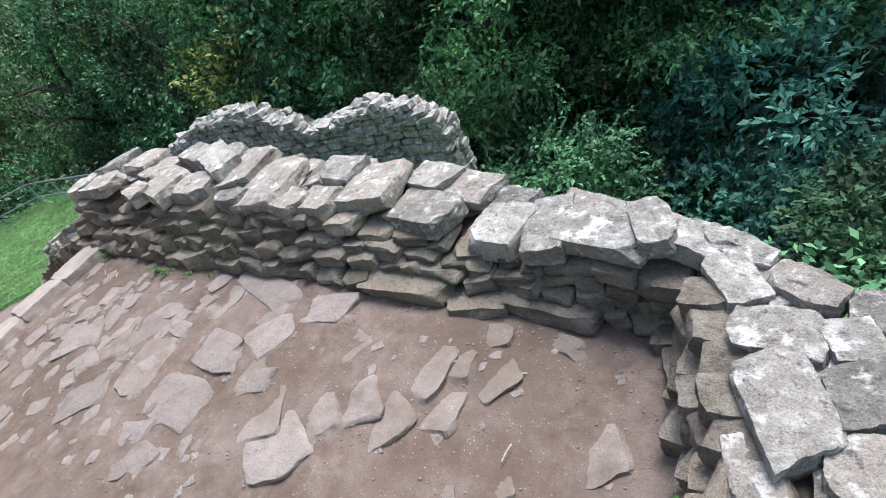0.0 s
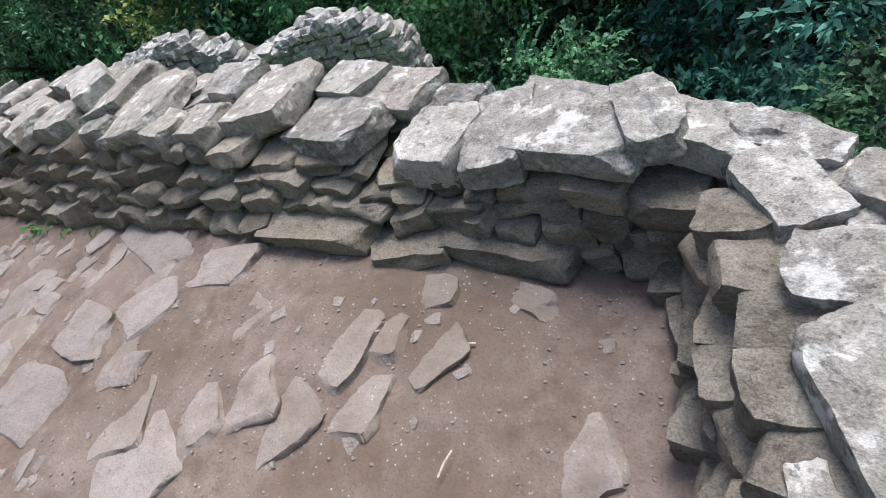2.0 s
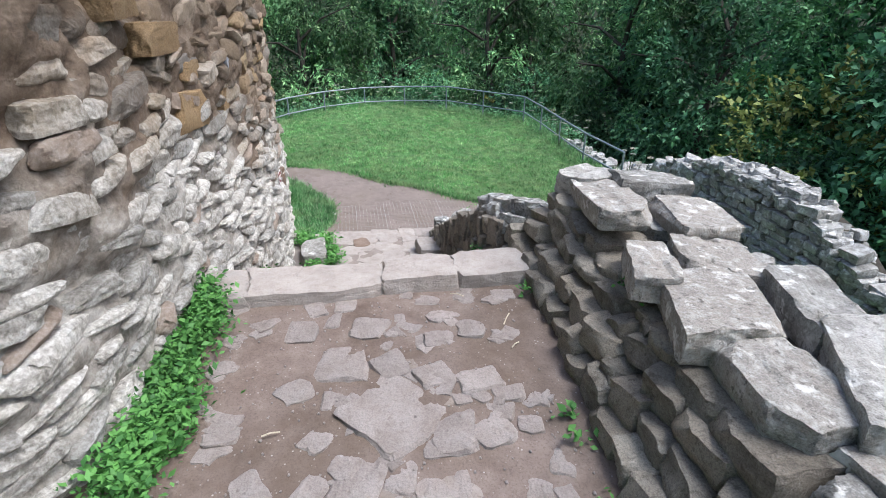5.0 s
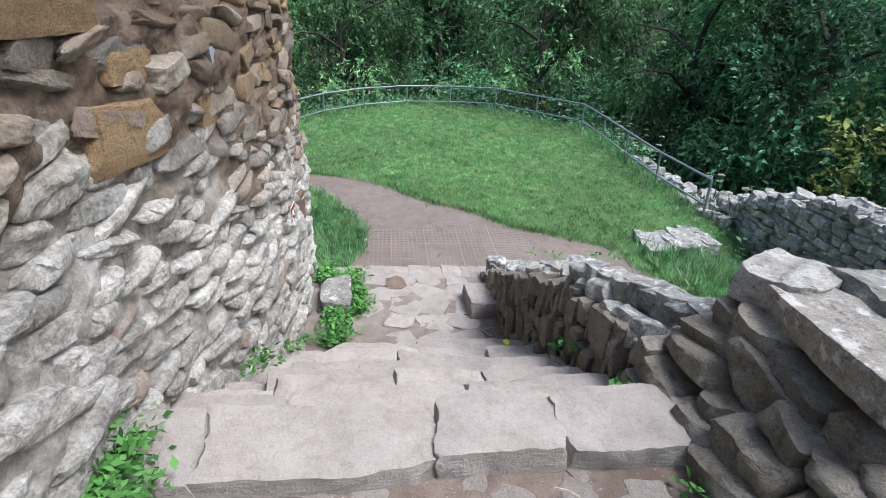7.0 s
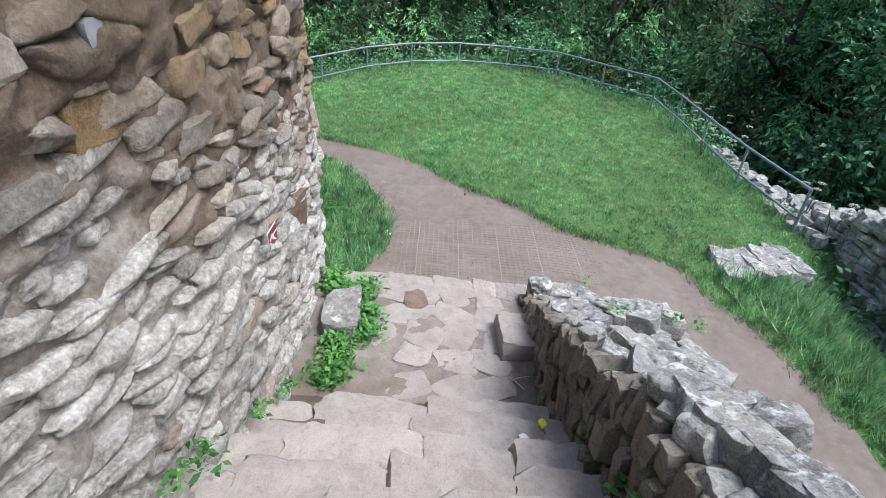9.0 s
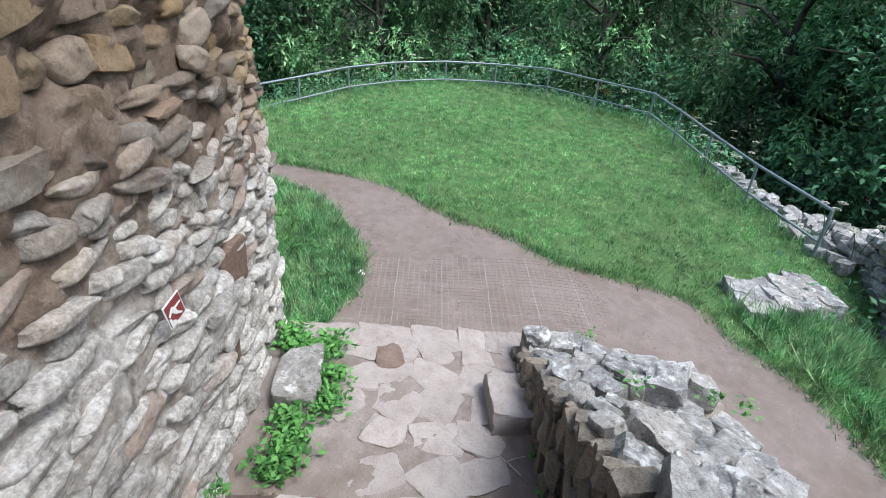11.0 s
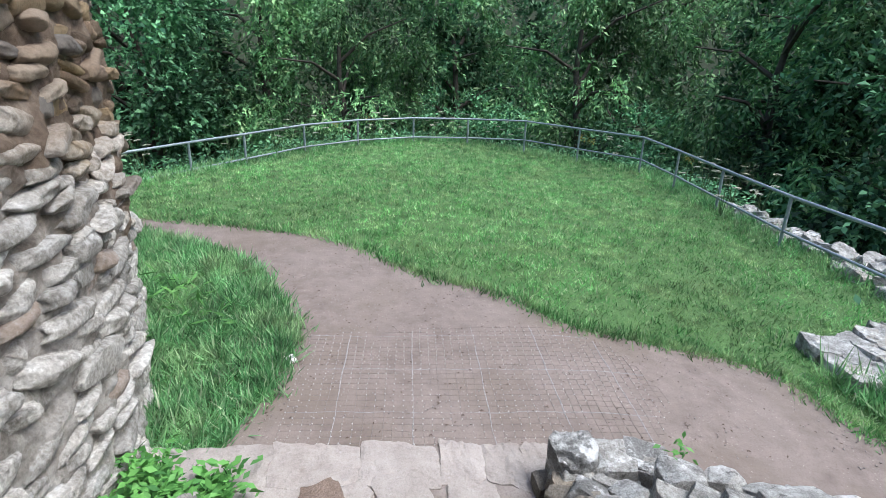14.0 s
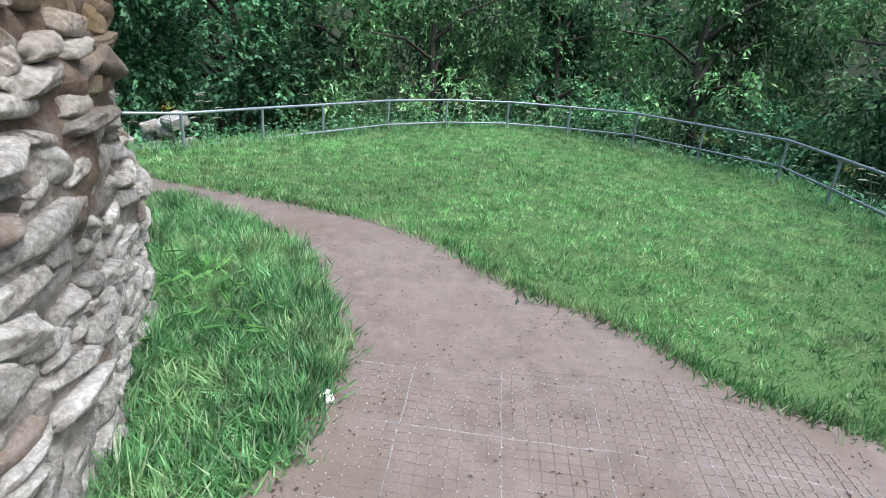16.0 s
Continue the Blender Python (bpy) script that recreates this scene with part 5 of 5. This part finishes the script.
tube("stem", [(0, 0, 0), (0.03, 0.02, 0.35), (0.05, 0.0, 0.6)], 0.006, STEM, ragwort, "", 5)
r = np.random.default_rng(5)
pos = r.normal(size=(70, 3)) * np.array([0.06, 0.06, 0.05]) + np.array([0.05, 0, 0.56])
tagged(put("flower_head", leaf_mesh("flower_head", pos, unit(r.normal(size=(70, 3)) + np.array([0, 0, 1])), np.full(70, 0.018), np.full(70, 0.014), PETAL_YELLOW, 5), ragwort), kind="stuff")
spots = curve_points([(x + 0.35 * (x + 12) / 6.5, y + 0.35 * (y - 4.2) / 5) for x, y in RAIL], 0.28)
placed = {"u": 0, "r": 0}
for i, p in enumerate(spots):
    q = p + Vector((rng.normal() * 0.15, rng.normal() * 0.15))
    m = turned(q.x, q.y, ground_z(q.x, q.y) - 0.02, rng.uniform(-9, 9), rng.uniform(-9, 9), rng.uniform(0, 360), 1, 1, 1)
    if rng.random() < 0.5:
        model, key = (umbel, "u") if rng.random() < 0.75 else (ragwort, "r")
        if placed[key]:
            copy_thing(model, m)
        else:
            model.matrix_basis = m
        placed[key] += 1

# ---------------------------------------------------------------- small things
mat_ = tagged(new("path_mesh"), "grey plastic reinforcement mesh pressed into the path", "ground mesh")
PATCH = [(-7.34, 3.2), (-8.62, 3.22), (-8.72, 4.2), (-8.75, 5.0), (-8.5, 5.5), (-7.9, 5.7), (-7.2, 5.3), (-7.2, 4.5), (-7.28, 3.5)]


def strand(name, points, width, parent):
    vs, fs = [], []
    for i, (x, y) in enumerate(points):
        dx, dy = points[min(i + 1, len(points) - 1)][0] - points[max(i - 1, 0)][0], points[min(i + 1, len(points) - 1)][1] - points[max(i - 1, 0)][1]
        k = width / 2 / (math.hypot(dx, dy) + 1e-9)
        z = ground_z(x, y) + 0.022 + 0.01 * noise.noise(Vector((x * 2, y * 2, 5)))
        vs += [(x - dy * k, y + dx * k, z - 0.001), (x, y, z + 0.002), (x + dy * k, y - dx * k, z - 0.001)]
    for i in range(len(points) - 1):
        a = 3 * i
        fs += [(a, a + 1, a + 4, a + 3), (a + 1, a + 2, a + 5, a + 4)]
    return put(name, mesh_of(name, vs, fs, SEAM_GREY if name == "seam" else MESH_GREY), parent)


def clip_line(fixed, along_x, lo, hi, step=0.06):
    run = []
    for t in np.arange(lo, hi, step):
        w = 0.012 * noise.noise(Vector((t * 5, fixed * 9, 0)))
        p = (t, fixed + w) if along_x else (fixed + w, t)
        if inside(PATCH, *p):
            run.append(p)
    return run


pitch = 0.0575
for k in range(-30, 60):
    seam = k % 8 == 0
    run = clip_line(3.98 + k * pitch, True, -8.9, -7.1)
    if len(run) > 3:
        strand("seam" if seam else "strand", run, 0.009 if seam else 0.004, mat_)
    run = clip_line(-8.12 + k * pitch, False, 3.0, 5.9)
    if len(run) > 3:
        strand("seam" if seam else "strand", run, 0.009 if seam else 0.004, mat_)

kv, kf = [], []
for i in range(-30, 60):
    for j in range(-30, 60):
        x, y = -8.12 + i * pitch + 0.01 * noise.noise(Vector((i, j, 1.5))), 3.98 + j * pitch + 0.01 * noise.noise(Vector((i, j, 7.5)))
        if inside(PATCH, x, y) and noise.noise(Vector((x * 2, y * 2, 4))) > -0.25:
            z, b, r = ground_z(x, y) + 0.023 + 0.01 * noise.noise(Vector((x * 2, y * 2, 5))), len(kv), 0.0052
            kv += [(x - r, y, z), (x, y - r, z), (x + r, y, z), (x, y + r, z), (x, y, z + 0.007)]
            kf += [(b, b + 1, b + 4), (b + 1, b + 2, b + 4), (b + 2, b + 3, b + 4), (b + 3, b, b + 4)]
tagged(put("knot_lattice", mesh_of("knot_lattice", kv, kf, plain_material("pale_plastic_knot", (0.5, 0.475, 0.46), 0.6, 0, 0.3, 30)), mat_), kind="stuff")

sign = tagged(new("warning_sign"), "small dark red lozenge warning sign on the tower", "sign")
sx, sy, sz = -5.33, 2.76, 0.025


def plate(name, pts, y0, y1, material, parent, label=""):
    n = len(pts)
    v = [(x, y0, z) for x, z in pts] + [(x, y1, z) for x, z in pts]
    f = [tuple(range(n)), tuple(range(2 * n - 1, n - 1, -1))] + [(i, i + n, (i + 1) % n + n, (i + 1) % n) for i in range(n)]
    return put(name, mesh_of(name, v, f, material), parent, None, label)


def on_sign(pts):
    """Points of the lozenge, one unit to its corners, as places on the wall."""
    return [(-0.097 * a - 0.043 * b, -0.068 * a + 0.086 * b) for a, b in pts]


plate("border", on_sign([(0, 1), (1, 0), (0, -1), (-1, 0)]), -0.002, 0.002, SIGN_WHITE, sign, "thin white border")
plate("panel", on_sign([(0, 0.9), (0.9, 0), (0, -0.9), (-0.9, 0)]), -0.004, 0.0045, SIGN_RED, sign)
plate("mark", on_sign([(-0.42, 0.12), (-0.12, 0.18), (0.18, -0.02), (0.62, -0.02), (0.6, -0.1), (0.05, -0.2), (-0.25, -0.14)]), 0.005, 0.0075, SIGN_WHITE, sign, "white slanting mark")
plate("mark", on_sign([(-0.42, 0.05), (-0.28, 0.02), (-0.34, -0.4), (-0.44, -0.38)]), 0.005, 0.0075, SIGN_WHITE, sign, "white slanting mark")
plate("mark", on_sign([(-0.15, 0.12), (0.0, 0.16), (0.3, 0.5), (0.2, 0.52), (0.0, 0.3)]), 0.005, 0.0075, SIGN_WHITE, sign, "white slanting mark")
plate("foot", on_sign([(0, -0.9), (0.42, -0.48), (0.25, -0.55), (0.15, -0.45), (-0.1, -0.55), (-0.25, -0.45), (-0.4, -0.5)]), 0.005, 0.0075, SIGN_WHITE, sign, "ragged white foot")
sign.matrix_basis = turned(sx, sy, sz, -4, 0, -4, 0.88, 1, 0.88)

slate = put("grey_slate", stone_mesh("rock", 4, plain_material("blue_grey_slate", (0.24, 0.25, 0.27), 0.7), "grey_slate"), tower, turned(-4.4, 2.565, 1.24, 0, 8, 3, 0.18, 0.1, 0.1), "blue-grey slate piece")
OCHRE = stone_material("ochre_sandstone", (0.16, 0.1, 0.05), (0.28, 0.185, 0.095), (0.39, 0.28, 0.165), 0.05)
for x, z, ln, h in ((-3.6, 1.04, 0.56, 0.24), (-3.63, 1.28, 0.32, 0.12), (-4.4, 1.05, 0.4, 0.3), (-4.5, 1.4, 0.5, 0.2), (-2.7, 1.75, 0.44, 0.26), (-3.2, 1.5, 0.6, 0.16)):
    put("ochre_stone", stone_mesh("fine", int(rng.integers(12)), OCHRE, "ochre_stone"), tower, turned(x, 2.45 + 0.03 * (x < -4), z, 0, rng.uniform(-5, 5), rng.uniform(-4, 4), ln, 0.16, h), "large ochre sandstone block")
RUST = stone_material("rust_brown_stone", (0.12, 0.08, 0.06), (0.2, 0.135, 0.1), (0.29, 0.21, 0.16), 0.12)
for x, y, z, ln, h in ((-6.26, 2.7, -0.32, 0.26, 0.3), (-6.0, 2.69, -0.42, 0.24, 0.2), (-6.07, 2.7, -0.81, 0.18, 0.18)):
    put("rust_stone", stone_mesh("fine", int(rng.integers(12)), RUST, "rust_stone"), tower, turned(x, y - 0.1, z, 0, rng.uniform(-12, 12), -8, ln, 0.14, h), "rust-brown stone")

tagged(put("white_pebble", stone_mesh("rock", 2, PAPER, "white_pebble"), None, turned(-8.225, 3.15, -1.52, 5, 0, 30, 0.08, 0.065, 0.03)), "flat white pebble at the edge of the path", "pebble")
tagged(put("yellow_wrapper", stone_mesh("rock", 6, YELLOW, "yellow_wrapper"), None, turned(-5.04, 4.42, -0.985, 5, 8, 30, 0.055, 0.045, 0.02)), "crumpled yellow wrapper on a step", "litter")
tagged(put("paper_scrap", stone_mesh("rock", 7, PAPER, "paper_scrap"), None, turned(-4.9, 4.3, -0.985, 4, 4, -70, 0.05, 0.11, 0.014)), "white scrap of paper on a step", "litter")
for x, y, ln, a in ((-2.75, 4.08, 0.09, 60), (-2.45, 4.32, 0.13, 150), (-1.75, 3.05, 0.08, 100), (-2.2, 4.3, 0.07, 130), (1.6, 4.0, 0.12, 30), (2.1, 3.6, 0.1, 80), (2.0, 4.05, 0.13, 10), (-5.85, 4.4, 0.2, 40), (-5.9, 4.45, 0.15, 110)):
    z = floor_z(x) + 0.02 if x > -3.5 else -1.43
    d = Vector((math.cos(radians(a)), math.sin(radians(a)), 0)) * ln / 2
    t = tube("twig", [(x - d.x, y - d.y, z), (x, y, z + 0.008), (x + d.x, y + d.y, z)], 0.004, TWIG, None, "", 5)
    tagged(t, "dry broken twig lying on the ground", "twig", "twigs")

weeds("long pale dock leaves in the tall grass by the tower", [(-9.3, 1.98, -1.55), (-9.5, 1.8, -1.55), (-9.15, 2.15, -1.55), (-8.9, 2.3, -1.55), (-8.6, 2.5, -1.55)], 150, 0.12, 0.17, 0.15, LEAF_WEED, 48, height=0.16)
heap = tagged(new("stone_heap"), "small heap of pale rubble at the railing's end", "stones")
bits = Masonry(heap, STONE_TOP, STONE_TOP, "stone", 60)
for k in range(26):
    x, y = -13.8 + rng.normal() * 0.22, -1.2 + rng.normal() * 0.3
    bits.add("rock", turned(x, y, ground_z(x, y) + rng.uniform(0.02, 0.42), rng.uniform(-25, 25), rng.uniform(-25, 25), rng.uniform(0, 180), rng.uniform(0.18, 0.34), rng.uniform(0.14, 0.26), 0.17))
bits.flush()
